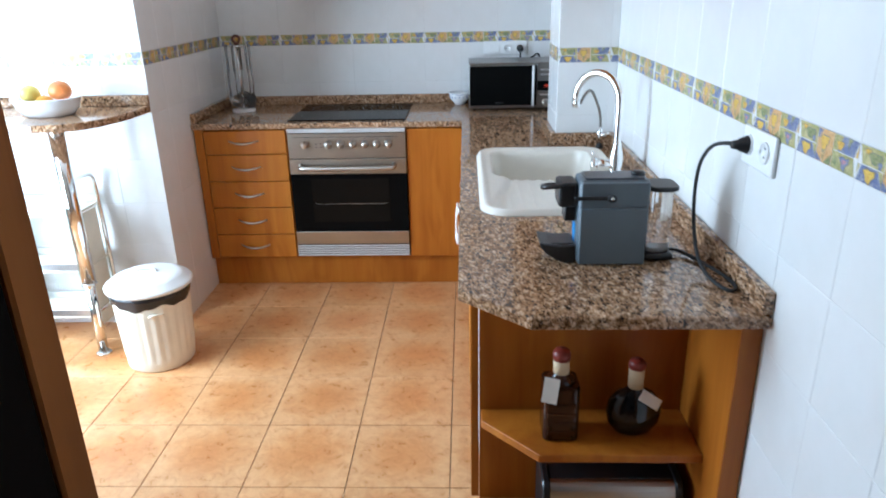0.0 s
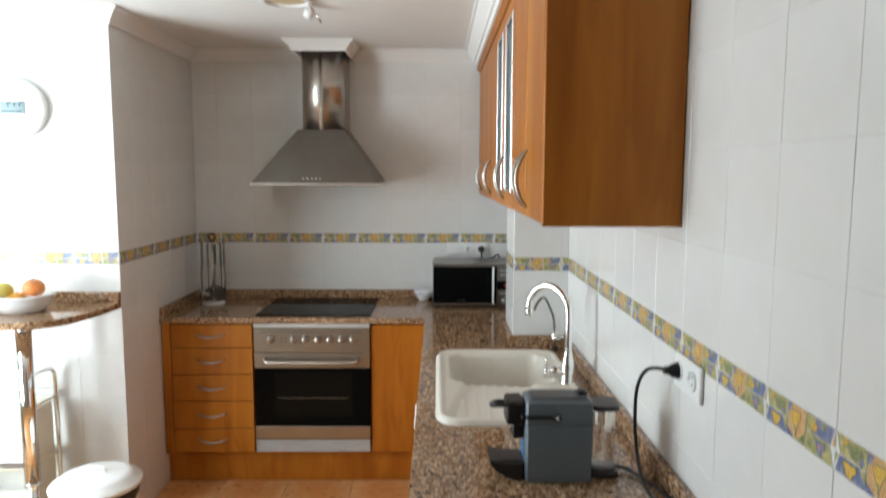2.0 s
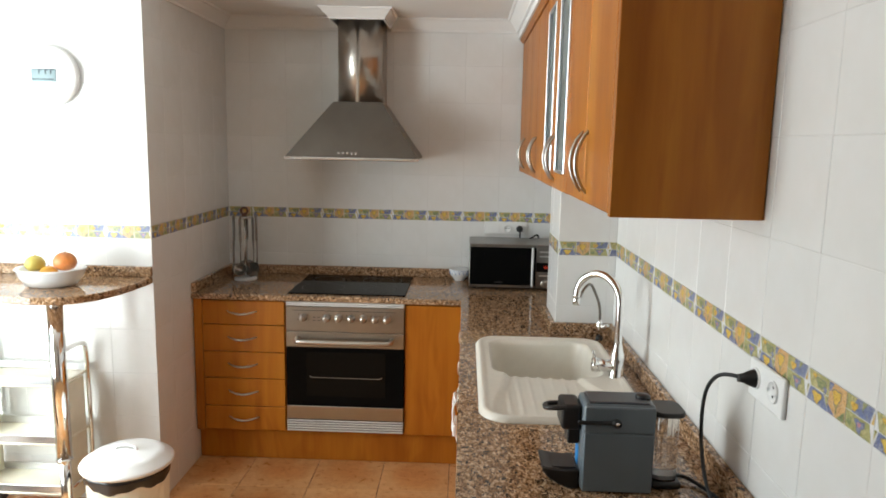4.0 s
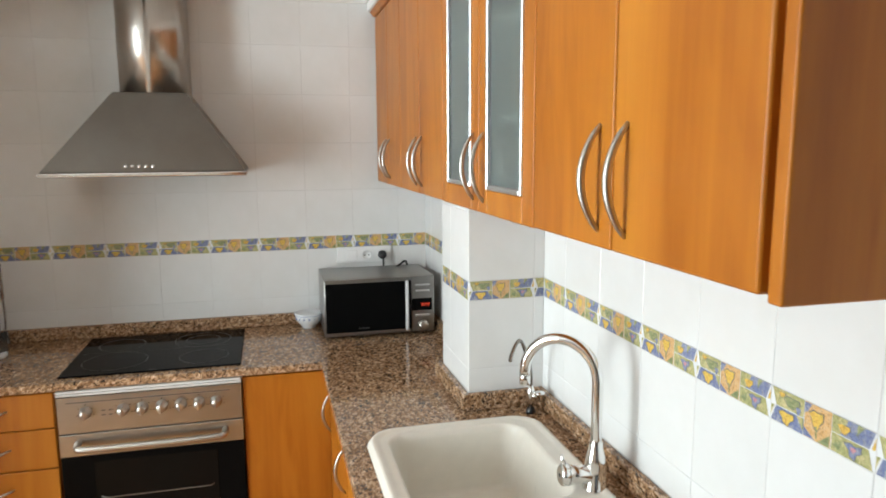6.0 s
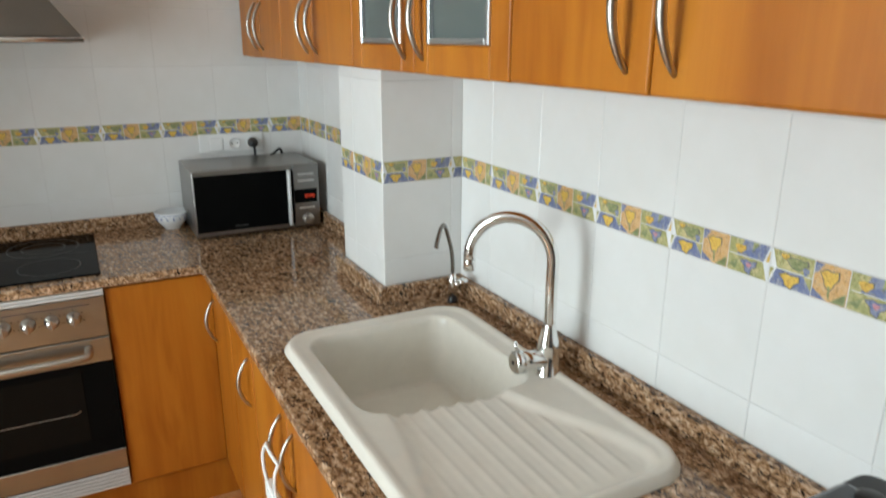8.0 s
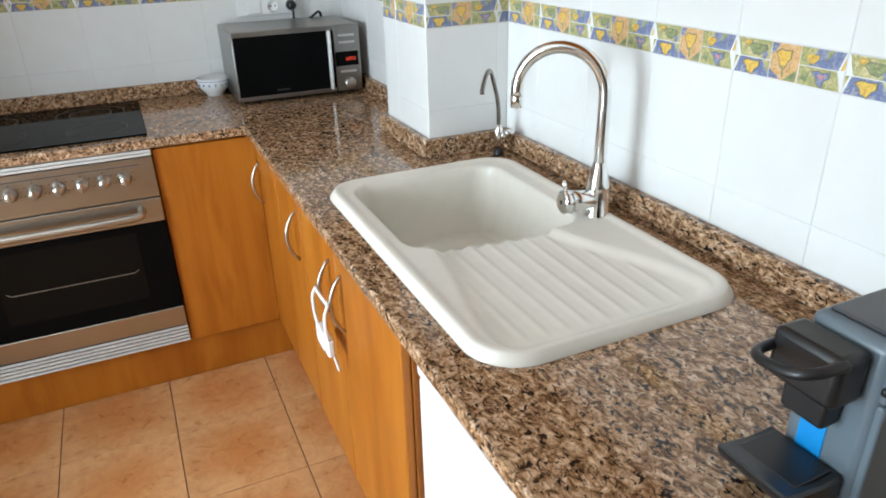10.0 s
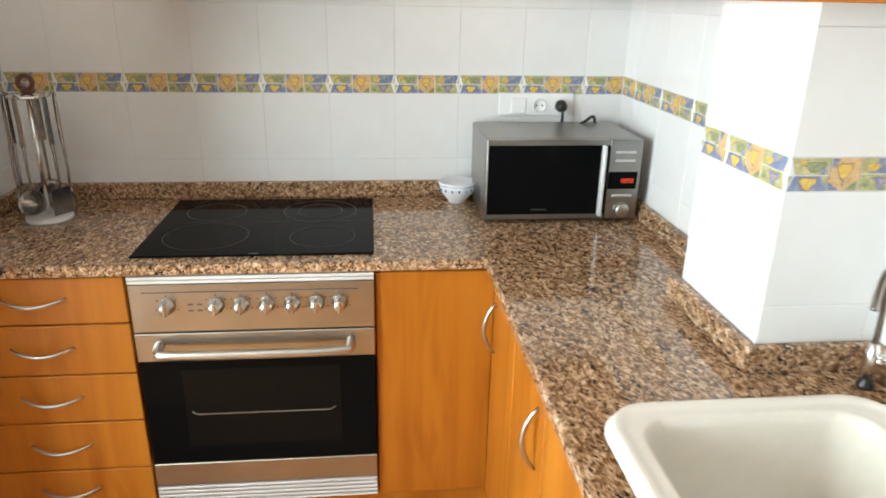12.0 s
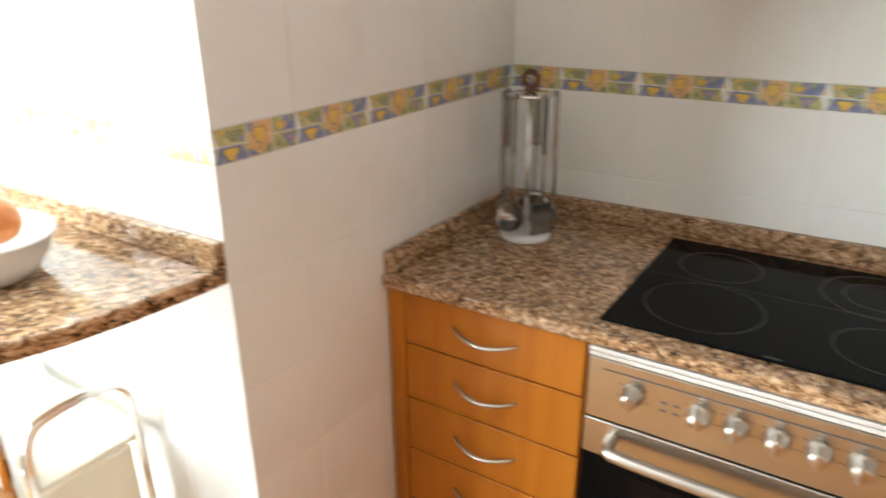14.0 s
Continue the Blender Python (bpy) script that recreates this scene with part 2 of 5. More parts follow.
# ---------------------------------------------------------------- building helpers
class Shape:
    """Collects geometry for one mesh."""

    def __init__(self):
        self.bm = bmesh.new()
        self.mats = []

    def slot(self, mat):
        if mat not in self.mats:
            self.mats.append(mat)
        return self.mats.index(mat)

    def paint(self, faces, mat, smooth=False):
        i = self.slot(mat)
        for f in faces:
            f.material_index, f.smooth = i, smooth

    def box(self, a, b, mat, bevel=0.0, seg=1, m=None):
        lo, hi = [min(p, q) for p, q in zip(a, b)], [max(p, q) for p, q in zip(a, b)]
        got = bmesh.ops.create_cube(self.bm, size=1.0)
        vs = got["verts"]
        for v in vs:
            v.co = Vector([l + (h - l) * (c + 0.5) for l, h, c in zip(lo, hi, v.co)])
        if m is not None:
            for v in vs:
                v.co = m @ v.co
        faces = {f for v in vs for f in v.link_faces}
        self.paint(faces, mat)
        if bevel > 0:
            edges = list({e for v in vs for e in v.link_edges})
            out = bmesh.ops.bevel(self.bm, geom=edges, offset=bevel, segments=seg, profile=0.5, affect="EDGES")
            self.paint(out["faces"], mat, seg > 1)
        return self

    def prism(self, outline, z0, z1, mat, axis="z", bevel=0.0, seg=1):
        """An outline of (u, v) pulled along an axis: z (x, y), y (x, z) or x (y, z)."""
        def at(u, v, w):
            return {"z": (u, v, w), "y": (u, w, v), "x": (w, u, v)}[axis]
        low = [self.bm.verts.new(at(u, v, z0)) for u, v in outline]
        top = [self.bm.verts.new(at(u, v, z1)) for u, v in outline]
        faces = [self.bm.faces.new(low[::-1]), self.bm.faces.new(top)]
        k = len(low)
        for i in range(k):
            j = (i + 1) % k
            faces.append(self.bm.faces.new((low[i], low[j], top[j], top[i])))
        bmesh.ops.recalc_face_normals(self.bm, faces=faces)
        self.paint(faces, mat)
        if bevel > 0:
            edges = list({e for f in faces for e in f.edges})
            out = bmesh.ops.bevel(self.bm, geom=edges, offset=bevel, segments=seg, profile=0.5, affect="EDGES")
            self.paint(out["faces"], mat, seg > 1)
        return self

    def lathe(self, profile, mat, at=(0, 0, 0), seg=28, sx=1.0, sy=1.0, m=None, caps=True):
        """Turns (radius, height) round the upright axis."""
        rings = []
        for r, h in profile:
            ring = []
            for i in range(seg):
                a = 2 * math.pi * i / seg
                p = Vector((at[0] + sx * r * math.cos(a), at[1] + sy * r * math.sin(a), at[2] + h))
                ring.append(self.bm.verts.new(m @ p if m is not None else p))
            rings.append(ring)
        faces = []
        for lo, hi in zip(rings, rings[1:]):
            for i in range(seg):
                j = (i + 1) % seg
                faces.append(self.bm.faces.new((lo[i], lo[j], hi[j], hi[i])))
        ends = []
        if caps and profile[0][0] > 1e-4:
            ends.append(self.bm.faces.new(rings[0][::-1]))
        if caps and profile[-1][0] > 1e-4:
            ends.append(self.bm.faces.new(rings[-1]))
        self.paint(faces, mat, True)
        self.paint(ends, mat)
        return self

    def tube(self, pts, r, mat, seg=12, smooth_pts=0):
        """A round rod through the points; r may be one radius or one for each point."""
        pts = [Vector(p) for p in pts]
        rs = list(r) if isinstance(r, (list, tuple)) else [r] * len(pts)
        for _ in range(smooth_pts):
            q, s = [pts[0]], [rs[0]]
            for a, b, ra, rb in zip(pts, pts[1:], rs, rs[1:]):
                q += [a.lerp(b, 0.25), a.lerp(b, 0.75)]
                s += [ra * 0.75 + rb * 0.25, ra * 0.25 + rb * 0.75]
            pts, rs = q + [pts[-1]], s + [rs[-1]]
        rings, side = [], None
        for i, p in enumerate(pts):
            d = (pts[min(i + 1, len(pts) - 1)] - pts[max(i - 1, 0)]).normalized()
            if side is None:
                side = d.orthogonal().normalized()
            side = (side - d * side.dot(d)).normalized()
            up = d.cross(side)
            rings.append([self.bm.verts.new(p + rs[i] * (side * math.cos(2 * math.pi * k / seg) + up * math.sin(2 * math.pi * k / seg))) for k in range(seg)])
        faces = []
        for lo, hi in zip(rings, rings[1:]):
            for k in range(seg):
                j = (k + 1) % seg
                faces.append(self.bm.faces.new((lo[k], lo[j], hi[j], hi[k])))
        self.paint(faces, mat, True)
        self.paint([self.bm.faces.new(rings[0][::-1]), self.bm.faces.new(rings[-1])], mat)
        return self

    def done(self, name, parent=None):
        bmesh.ops.recalc_face_normals(self.bm, faces=self.bm.faces[:])
        mesh = bpy.data.meshes.new(name)
        self.bm.to_mesh(mesh)
        self.bm.free()
        for m in self.mats:
            mesh.materials.append(m)
        ob = new(name, mesh)
        if parent is not None:
            attach(ob, parent)
        return ob


def attach(ob, parent):
    """Makes ob a part of parent and leaves it where it stands."""
    ob.parent = parent
    ob.matrix_parent_inverse = world_of(parent).inverted()


def world_of(ob):
    m = ob.matrix_basis.copy()
    return world_of(ob.parent) @ ob.matrix_parent_inverse @ m if ob.parent else m


def thing(name, at, label, category, group="", kind=""):
    e = new(name)
    e.location = at
    e.empty_display_size = 0.05
    return tagged(e, label, category, group, kind)


def slab(name, a, b, mat, label, bevel=0.0, category="", kind="structure"):
    return tagged(Shape().box(a, b, mat, bevel).done(name), label, category, kind=kind)


def arc(center, r, a0, a1, steps, plane):
    """Points on an arc in the plane of two axes."""
    u, v = Vector(plane[0]), Vector(plane[1])
    return [Vector(center) + r * (u * math.cos(radians(a0 + (a1 - a0) * i / steps)) + v * math.sin(radians(a0 + (a1 - a0) * i / steps))) for i in range(steps + 1)]


def rounded(x0, x1, y0, y1, r, seg=6):
    pts = []
    for cx, cy, a in ((x1 - r, y1 - r, 0), (x0 + r, y1 - r, 90), (x0 + r, y0 + r, 180), (x1 - r, y0 + r, 270)):
        pts += [(cx + r * math.cos(radians(a + 90 * i / seg)), cy + r * math.sin(radians(a + 90 * i / seg))) for i in range(seg + 1)]
    return pts


# ---------------------------------------------------------------- the plan
RIGHT, BACK, NICHE, CEIL = 3.014, 5.03, 1.057, 2.31     # walls of the cooking corner and the ceiling
PIER = 4.045                                          # wall that carries the breakfast bar
COL_X, COL_Y0, COL_Y1 = 2.783, 3.88, 4.18             # tiled column over the worktop
TOP = 0.885                                           # worktop
FRONT_B, FRONT_R = 4.455, 2.425                        # faces of the base units
LIP = 0.05                                            # height of the granite upstand
BAND0, BAND1 = 1.210, 1.266                           # decorated border
JOINTS = [-0.001, 0.205, 0.405, 0.605, 0.805, 1.005, BAND0, BAND1, 1.466, 1.666, 1.866, 2.066, CEIL]
GRID_F = 0.336

w = Shape().box((-0.05, 1.5, -0.08), (RIGHT + 0.1, BACK + 0.1, -0.006), FLOOR_GROUT)
w.box((1.9, -6.2, -0.08), (RIGHT + 0.1, 1.4999, -0.006), FLOOR_GROUT)
floor = tagged(w.done("floor"), "terracotta-coloured ceramic tile floor with thin dark joints", kind="structure")
wall_right = slab("wall_right", (RIGHT + 0.0010, 1.6, 0), (RIGHT + 0.12, BACK + 0.12, CEIL), GROUT, "white glazed tile wall with a colourful border")
wall_back = slab("wall_back", (NICHE - 0.1, BACK + 0.0010, 0), (RIGHT + 0.0010, BACK + 0.12, CEIL), GROUT, "white glazed tile wall behind the cooker")
pier = slab("wall_pier", (-0.1, PIER + 0.0010, 0), (NICHE - 0.0010, BACK + 0.0010, CEIL), GROUT, "white tiled pier beside the breakfast bar")
ALCOVE = 2.919
alcove = slab("wall_alcove", (ALCOVE + 0.0010, COL_Y1 - 0.0014, TOP), (RIGHT + 0.0010, BACK + 0.0010, CEIL), GROUT, "white tiled wall behind the microwave corner")
column = slab("wall_column", (COL_X + 0.0010, COL_Y0 + 0.0010, TOP), (RIGHT + 0.0010, COL_Y1 - 0.0014, CEIL), GROUT, "white tiled column rising from the worktop")
w = Shape().box((-0.12, 1.5, CEIL), (RIGHT + 0.12, BACK + 0.12, CEIL + 0.1), PAINT)
w.box((1.9, -6.2, CEIL), (RIGHT + 0.12, 1.4999, CEIL + 0.1), PAINT)
ceiling = tagged(w.done("ceiling"), "plain white painted ceiling", kind="structure")

# outer wall with the balcony opening, the partition with the doorway, the hall
OPEN_Y0, OPEN_Y1, OPEN_Z = 2.26, 3.62, 2.2
w = Shape()
w.box((-0.12, 1.5, 0), (0, OPEN_Y0, CEIL), PAINT)
w.box((-0.12, OPEN_Y1, 0), (0, PIER + 0.008, CEIL), PAINT)
w.box((-0.12, OPEN_Y0, OPEN_Z), (0, OPEN_Y1, CEIL), PAINT)
tagged(w.done("wall_left"), "white wall with a balcony doorway", kind="structure")
# partition out of view, coloured darker to hold down the bounced light
w = Shape()
w.box((0, 1.5, 0), (2.02, 1.6, CEIL), PARTITION)
w.box((2.945, 1.5, 0), (RIGHT + 0.12, 1.6, CEIL), PARTITION)
w.box((2.02, 1.5, 2.09), (2.945, 1.6, CEIL), PARTITION)
tagged(w.done("wall_partition"), "unseen partition wall with a doorway, beige to bounce less light", kind="structure")
# hall walls; their dimness is in the plaster's colour
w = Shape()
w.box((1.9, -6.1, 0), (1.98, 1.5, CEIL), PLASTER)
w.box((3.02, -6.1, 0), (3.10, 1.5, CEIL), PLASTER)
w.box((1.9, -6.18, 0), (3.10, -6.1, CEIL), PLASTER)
tagged(w.done("wall_hall"), "plastered hallway walls, coloured dark for the dim hall", kind="structure")

# door lining with its architrave
f = Shape()
f.box((2.02, 1.5665, 0), (2.062, 1.606, 2.06), WOOD_DARK, 0.003)
f.box((2.913, 1.541, 0), (2.945, 1.606, 2.06), WOOD_DARK, 0.003)
f.box((2.02, 1.541, 2.06), (2.945, 1.606, 2.09), WOOD_DARK, 0.003)
f.box((1.955, 1.6065, 0), (2.056, 1.622, 2.165), WOOD_DARK, 0.004)
f.box((2.919, 1.6065, 0), (3.005, 1.622, 2.165), WOOD_DARK, 0.004)
f.box((2.056, 1.6065, 2.066), (2.919, 1.622, 2.165), WOOD_DARK, 0.004)
tagged(f.done("door_1_frame"), "brown stained wooden door frame", kind="structure")
# the leaf's black stands for the shade on its hall side
leaf = thing("door_leaf", (2.05, 1.15, 0), "wooden door leaf standing open in the hall, blackened for shade", "door")
s = Shape().box((2.022, 0.76, 0.012), (2.059, 1.565, 2.05), LEAF_SHADE, 0.003)
s.box((2.059, 0.88, 1.1), (2.063, 1.42, 1.9), LEAF_SHADE, 0.002).box((2.059, 0.88, 0.2), (2.063, 1.42, 0.95), LEAF_SHADE, 0.002)
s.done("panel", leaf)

# crown moulding: profile swept along the walls, mitred at the ends
def crown(run, inward, ends=(0, 0), size=0.9):
    """run: two ends (x, y) of a wall; inward: the way into the room; ends: 1 outside corner, -1 inside corner."""
    (xa, ya), (xb, yb) = run
    k = math.hypot(xb - xa, yb - ya)
    tx, ty = (xb - xa) / k, (yb - ya) / k
    prof = [(0, -0.075), (0.012, -0.075), (0.014, -0.062), (0.03, -0.045), (0.05, -0.022), (0.056, -0.014), (0.068, -0.012), (0.07, -0.001), (0, -0.001)]
    prof = [(d * size, h * size if h < -0.002 else h) for d, h in prof]
    vs = []
    for x, y, e in ((xa, ya, -ends[0]), (xb, yb, ends[1])):
        vs.append([c.bm.verts.new((x + inward[0] * d + tx * e * d, y + inward[1] * d + ty * e * d, CEIL + h)) for d, h in prof])
    fs = [c.bm.faces.new((vs[0][i], vs[0][(i + 1) % 9], vs[1][(i + 1) % 9], vs[1][i])) for i in range(9)]
    fs += [c.bm.faces.new(vs[0]), c.bm.faces.new(vs[1][::-1])]
    c.paint(fs, PAINT)


c = Shape()
crown(((NICHE, BACK), (1.70, BACK)), (0, -1), (-1, -1))
crown(((1.97, BACK), (2.675, BACK)), (0, -1), (-1, -1))
crown(((NICHE, PIER), (NICHE, BACK)), (1, 0), (1, -1))
crown(((0, PIER), (NICHE, PIER)), (0, -1), (0, 1))
crown(((2.675, 2.555), (2.675, BACK)), (-1, 0), (1, -1))
crown(((RIGHT, 1.62), (RIGHT, 2.555)), (-1, 0), (0, -1))
crown(((2.675, 2.555), (RIGHT, 2.555)), (0, -1), (1, -1))
crown(((1.70, 4.735), (1.97, 4.735)), (0, -1), (1, 1), 0.75)
crown(((1.70, 4.735), (1.70, BACK)), (-1, 0), (1, -1), 0.75)
crown(((1.97, 4.735), (1.97, BACK)), (1, 0), (1, -1), 0.75)
tagged(c.done("trim_crown"), "white plaster crown moulding under the ceiling", kind="structure")

# ---------------------------------------------------------------- worktops
def filled(outer, inner, z0, z1, mat, name, bevel=0.004):
    """A slab with an optional hole."""
    s = Shape()
    bm = s.bm
    loops = [outer] + ([inner] if inner else [])
    edges = []
    for loop in loops:
        vs = [bm.verts.new((x, y, z1)) for x, y in loop]
        edges += [bm.edges.new((vs[i], vs[(i + 1) % len(vs)])) for i in range(len(vs))]
    got = bmesh.ops.triangle_fill(bm, use_beauty=True, use_dissolve=False, edges=edges)
    top = [g for g in got["geom"] if isinstance(g, bmesh.types.BMFace)]
    out = bmesh.ops.extrude_face_region(bm, geom=top)
    for v in (g for g in out["geom"] if isinstance(g, bmesh.types.BMVert)):
        v.co.z = z0
    s.paint(bm.faces, mat)
    ob = s.done(name)
    mod = ob.modifiers.new("edge", "BEVEL")
    mod.width, mod.segments, mod.limit_method, mod.angle_limit = bevel, 2, "ANGLE", radians(50)
    return ob


EDGE_R, EDGE_B = 2.398, 4.438
worktop = filled([(NICHE + 0.001, BACK - 0.001), (NICHE + 0.001, EDGE_B), (EDGE_R, EDGE_B), (EDGE_R, 2.445), (2.545, 2.306), (RIGHT - 0.001, 2.306), (RIGHT - 0.001, BACK - 0.001)],
                 rounded(2.49, 2.92, 2.985, 3.745, 0.06), TOP - 0.028, TOP, GRANITE, "worktop", 0.005)
tagged(worktop, "polished brown speckled granite worktop on the base units", "worktop")
u = Shape()
T = 0.022
u.box((NICHE + 0.001, BACK - T, TOP + 0.001), (RIGHT - 0.001, BACK - 0.001, TOP + LIP), GRANITE, 0.002)
u.box((NICHE + 0.001, EDGE_B + 0.01, TOP + 0.001), (NICHE + T, BACK - T - 0.001, TOP + LIP), GRANITE, 0.002)
u.box((ALCOVE - T, COL_Y1 + T + 0.001, TOP + 0.001), (ALCOVE - 0.001, BACK - T - 0.001, TOP + LIP), GRANITE, 0.002)
u.box((RIGHT - T, 2.31, TOP + 0.001), (RIGHT - 0.001, COL_Y0 - T - 0.001, TOP + LIP), GRANITE, 0.002)
u.box((COL_X - T, COL_Y0 - T, TOP + 0.001), (RIGHT - 0.001, COL_Y0 - 0.001, TOP + LIP), GRANITE, 0.002)
u.box((COL_X - T, COL_Y0, TOP + 0.001), (COL_X - 0.001, COL_Y1 + T, TOP + LIP), GRANITE, 0.002)
u.box((COL_X, COL_Y1 + 0.001, TOP + 0.001), (ALCOVE - 0.001, COL_Y1 + T, TOP + LIP), GRANITE, 0.002)
u.done("upstand", worktop)


# ---------------------------------------------------------------- handles and fronts
def bow(parent, a, b, out, depth=0.03, r=0.0048, sag=(0, 0, 0)):
    """A bow handle from a to b that stands off along out."""
    a, b, out, sag = Vector(a), Vector(b), Vector(out), Vector(sag)
    pts = []
    for i in range(13):
        k = i / 12
        h = math.sin(math.pi * k)
        pts.append(a.lerp(b, k) + out * (depth * h ** 0.75) + sag * h)
    s = Shape().tube(pts, [r * (0.75 + 0.45 * math.sin(math.pi * i / 12)) for i in range(13)], NICKEL, 10)
    return s.done("handle", parent)


def front_x(name, y0, y1, z0, z1, x, parent, mat=None, thick=0.019):
    return Shape().box((x, y0 + 0.0015, z0 + 0.0015), (x + thick, y1 - 0.0015, z1 - 0.0015), mat or WOOD, 0.004, 2).done(name, parent)


def front_y(name, x0, x1, z0, z1, y, parent, mat=None, thick=0.019):
    return Shape().box((x0 + 0.0015, y, z0 + 0.0015), (x1 - 0.0015, y + thick, z1 - 0.0015), mat or WOOD, 0.004, 2).done(name, parent)


UNDER = TOP - 0.029
KICK = 0.168

# drawers
unit = thing("drawer_cabinet", (1.3, 4.7, 0), "cherry wood base unit with five drawers and bow handles", "cabinet")
s = Shape().box((1.062, FRONT_B + 0.02, KICK), (1.523, BACK - 0.01, UNDER), WOOD)
s.box((1.062, FRONT_B - 0.0, KICK), (1.104, FRONT_B + 0.019, UNDER), WOOD, 0.003)
s.done("body", unit)
for z0, z1 in zip((0.172, 0.301, 0.448, 0.587, 0.727), (0.301, 0.448, 0.587, 0.727, 0.852)):
    d = front_y("drawer", 1.106, 1.522, z0, z1, FRONT_B, unit)
    zc = (z0 + z1) / 2 + 0.004
    bow(d, (1.232, FRONT_B + 0.001, zc + 0.004), (1.382, FRONT_B + 0.001, zc + 0.004), (0, -1, 0), 0.026, 0.0042, (0, 0, -0.012))

# corner unit beside the oven
unit = thing("corner_cabinet", (2.28, 4.7, 0), "cherry wood corner base unit with a plain front", "cabinet")
Shape().box((2.122, FRONT_B + 0.02, KICK), (2.47, BACK - 0.01, UNDER), WOOD).done("body", unit)
front_y("door", 2.122, FRONT_R + 0.004, 0.172, 0.850, FRONT_B, unit)

# sink run
unit = thing("sink_cabinet", (2.7, 3.8, 0), "cherry wood sink base unit with four doors", "cabinet")
s = Shape().box((FRONT_R + 0.02, 3.20, KICK), (RIGHT - 0.01, 3.22, UNDER), WOOD)
s.box((FRONT_R + 0.02, 3.22, KICK), (RIGHT - 0.01, 4.45, KICK + 0.018), WOOD)
s.box((FRONT_R + 0.02, 4.43, KICK + 0.018), (RIGHT - 0.01, 4.45, UNDER), WOOD)
s.box((RIGHT - 0.03, 3.22, KICK + 0.018), (RIGHT - 0.012, 4.43, UNDER), WOOD)
s.done("body", unit)
for y0, y1, hy in ((4.18, 4.4545, 4.415), (3.905, 4.18, 3.95), (3.59, 3.905, 3.635), (3.20, 3.59, 3.545)):
    d = front_x("door", y0, y1, 0.172, 0.850, FRONT_R, unit)
    bow(d, (FRONT_R + 0.001, hy, 0.632), (FRONT_R + 0.001, hy, 0.774), (-1, 0, 0), 0.03)

lock = thing("child_lock", (2.39, 3.59, 0.58), "white plastic child safety lock hung on two door handles", "child lock")
s = Shape()
LX = FRONT_R - 0.034
for y, k in ((3.637, 1), (3.543, -1)):
    s.tube([(LX, y, 0.712), (LX - 0.012, y + 0.004 * k, 0.690), (LX - 0.010, y - 0.002 * k, 0.630), (LX + 0.004, y - 0.006 * k, 0.575), (LX + 0.012, y - 0.008 * k, 0.535)], 0.0042, WHITE, 8, 2)
s.tube([(LX, 3.637, 0.710), (LX - 0.008, 3.61, 0.722), (LX - 0.008, 3.57, 0.722), (LX, 3.543, 0.710)], 0.0042, WHITE, 8, 2)
s.box((LX - 0.012, 3.540, 0.578), (LX + 0.006, 3.640, 0.622), WHITE, 0.005, 2)
s.box((LX - 0.016, 3.566, 0.586), (LX - 0.010, 3.614, 0.614), WHITE, 0.003, 2)
s.done("strap", lock)

# dishwasher
unit = thing("dishwasher", (2.7, 2.95, 0), "white dishwasher built in under the worktop", "dishwasher")
Shape().box((2.475, 2.65, 0.10), (2.97, 3.195, UNDER), WHITE, 0.004).done("body", unit)
Shape().box((2.452, 2.652, 0.12), (2.475, 3.193, 0.735), WHITE, 0.008, 3).done("door", unit)
s = Shape().box((2.45, 2.652, 0.74), (2.475, 3.193, UNDER), WHITE, 0.006, 3)
s.box((2.446, 2.86, 0.765), (2.452, 3.05, 0.79), GREY, 0.002)
for i in range(4):
    s.lathe([(0.008, 0), (0.008, 0.006), (0.0, 0.007)], ALU, seg=12, m=pose(2.45, 2.70 + 0.035 * i, 0.80, 0, -90, 0))
s.done("control_panel", unit)

# plinths
p = Shape()
p.box((NICHE + 0.002, 4.505, 0.001), (2.468, 4.523, KICK - 0.004), WOOD, 0.002)
p.box((2.47, 3.20, 0.001), (2.488, 4.523, KICK - 0.004), WOOD, 0.002)
tagged(p.done("baseboard"), "cherry wood plinth under the base units", kind="structure")

# open end shelf with a clipped corner
unit = thing("end_shelf", (2.75, 2.48, 0), "open cherry wood end shelf unit with two angled shelves", "shelf")
def clipped(z, th, inset=0.0):
    return [(2.452, 2.628), (2.452, 2.574 - inset), (2.585, 2.436 + inset * 0.4), (2.968, 2.436 + inset * 0.4), (2.968, 2.628)], z, z + th
Shape().box((2.448, 2.630, 0.001), (RIGHT - 0.002, 2.648, UNDER), WOOD, 0.001).done("back", unit)
Shape().box((2.969, 2.335, 0.001), (RIGHT - 0.002, 2.629, UNDER), WOOD, 0.001).done("side", unit)
for z, th in ((0.150, 0.022), (0.437, 0.022)):
    o, z0, z1 = clipped(z, th)
    Shape().prism(o, z0, z1, WOOD, bevel=0.002).done("shelf", unit)
o, z0, z1 = clipped(UNDER - 0.016, 0.015)
Shape().prism(o, z0, z1, WOOD).done("top_board", unit)
Shape().box((2.50, 2.49, 0.001), (2.966, 2.508, 0.148), WOOD).done("plinth", unit)
Shape().box((2.425, 2.63, 0.172), (2.446, 2.652, UNDER), WOOD, 0.002).done("stile", unit)


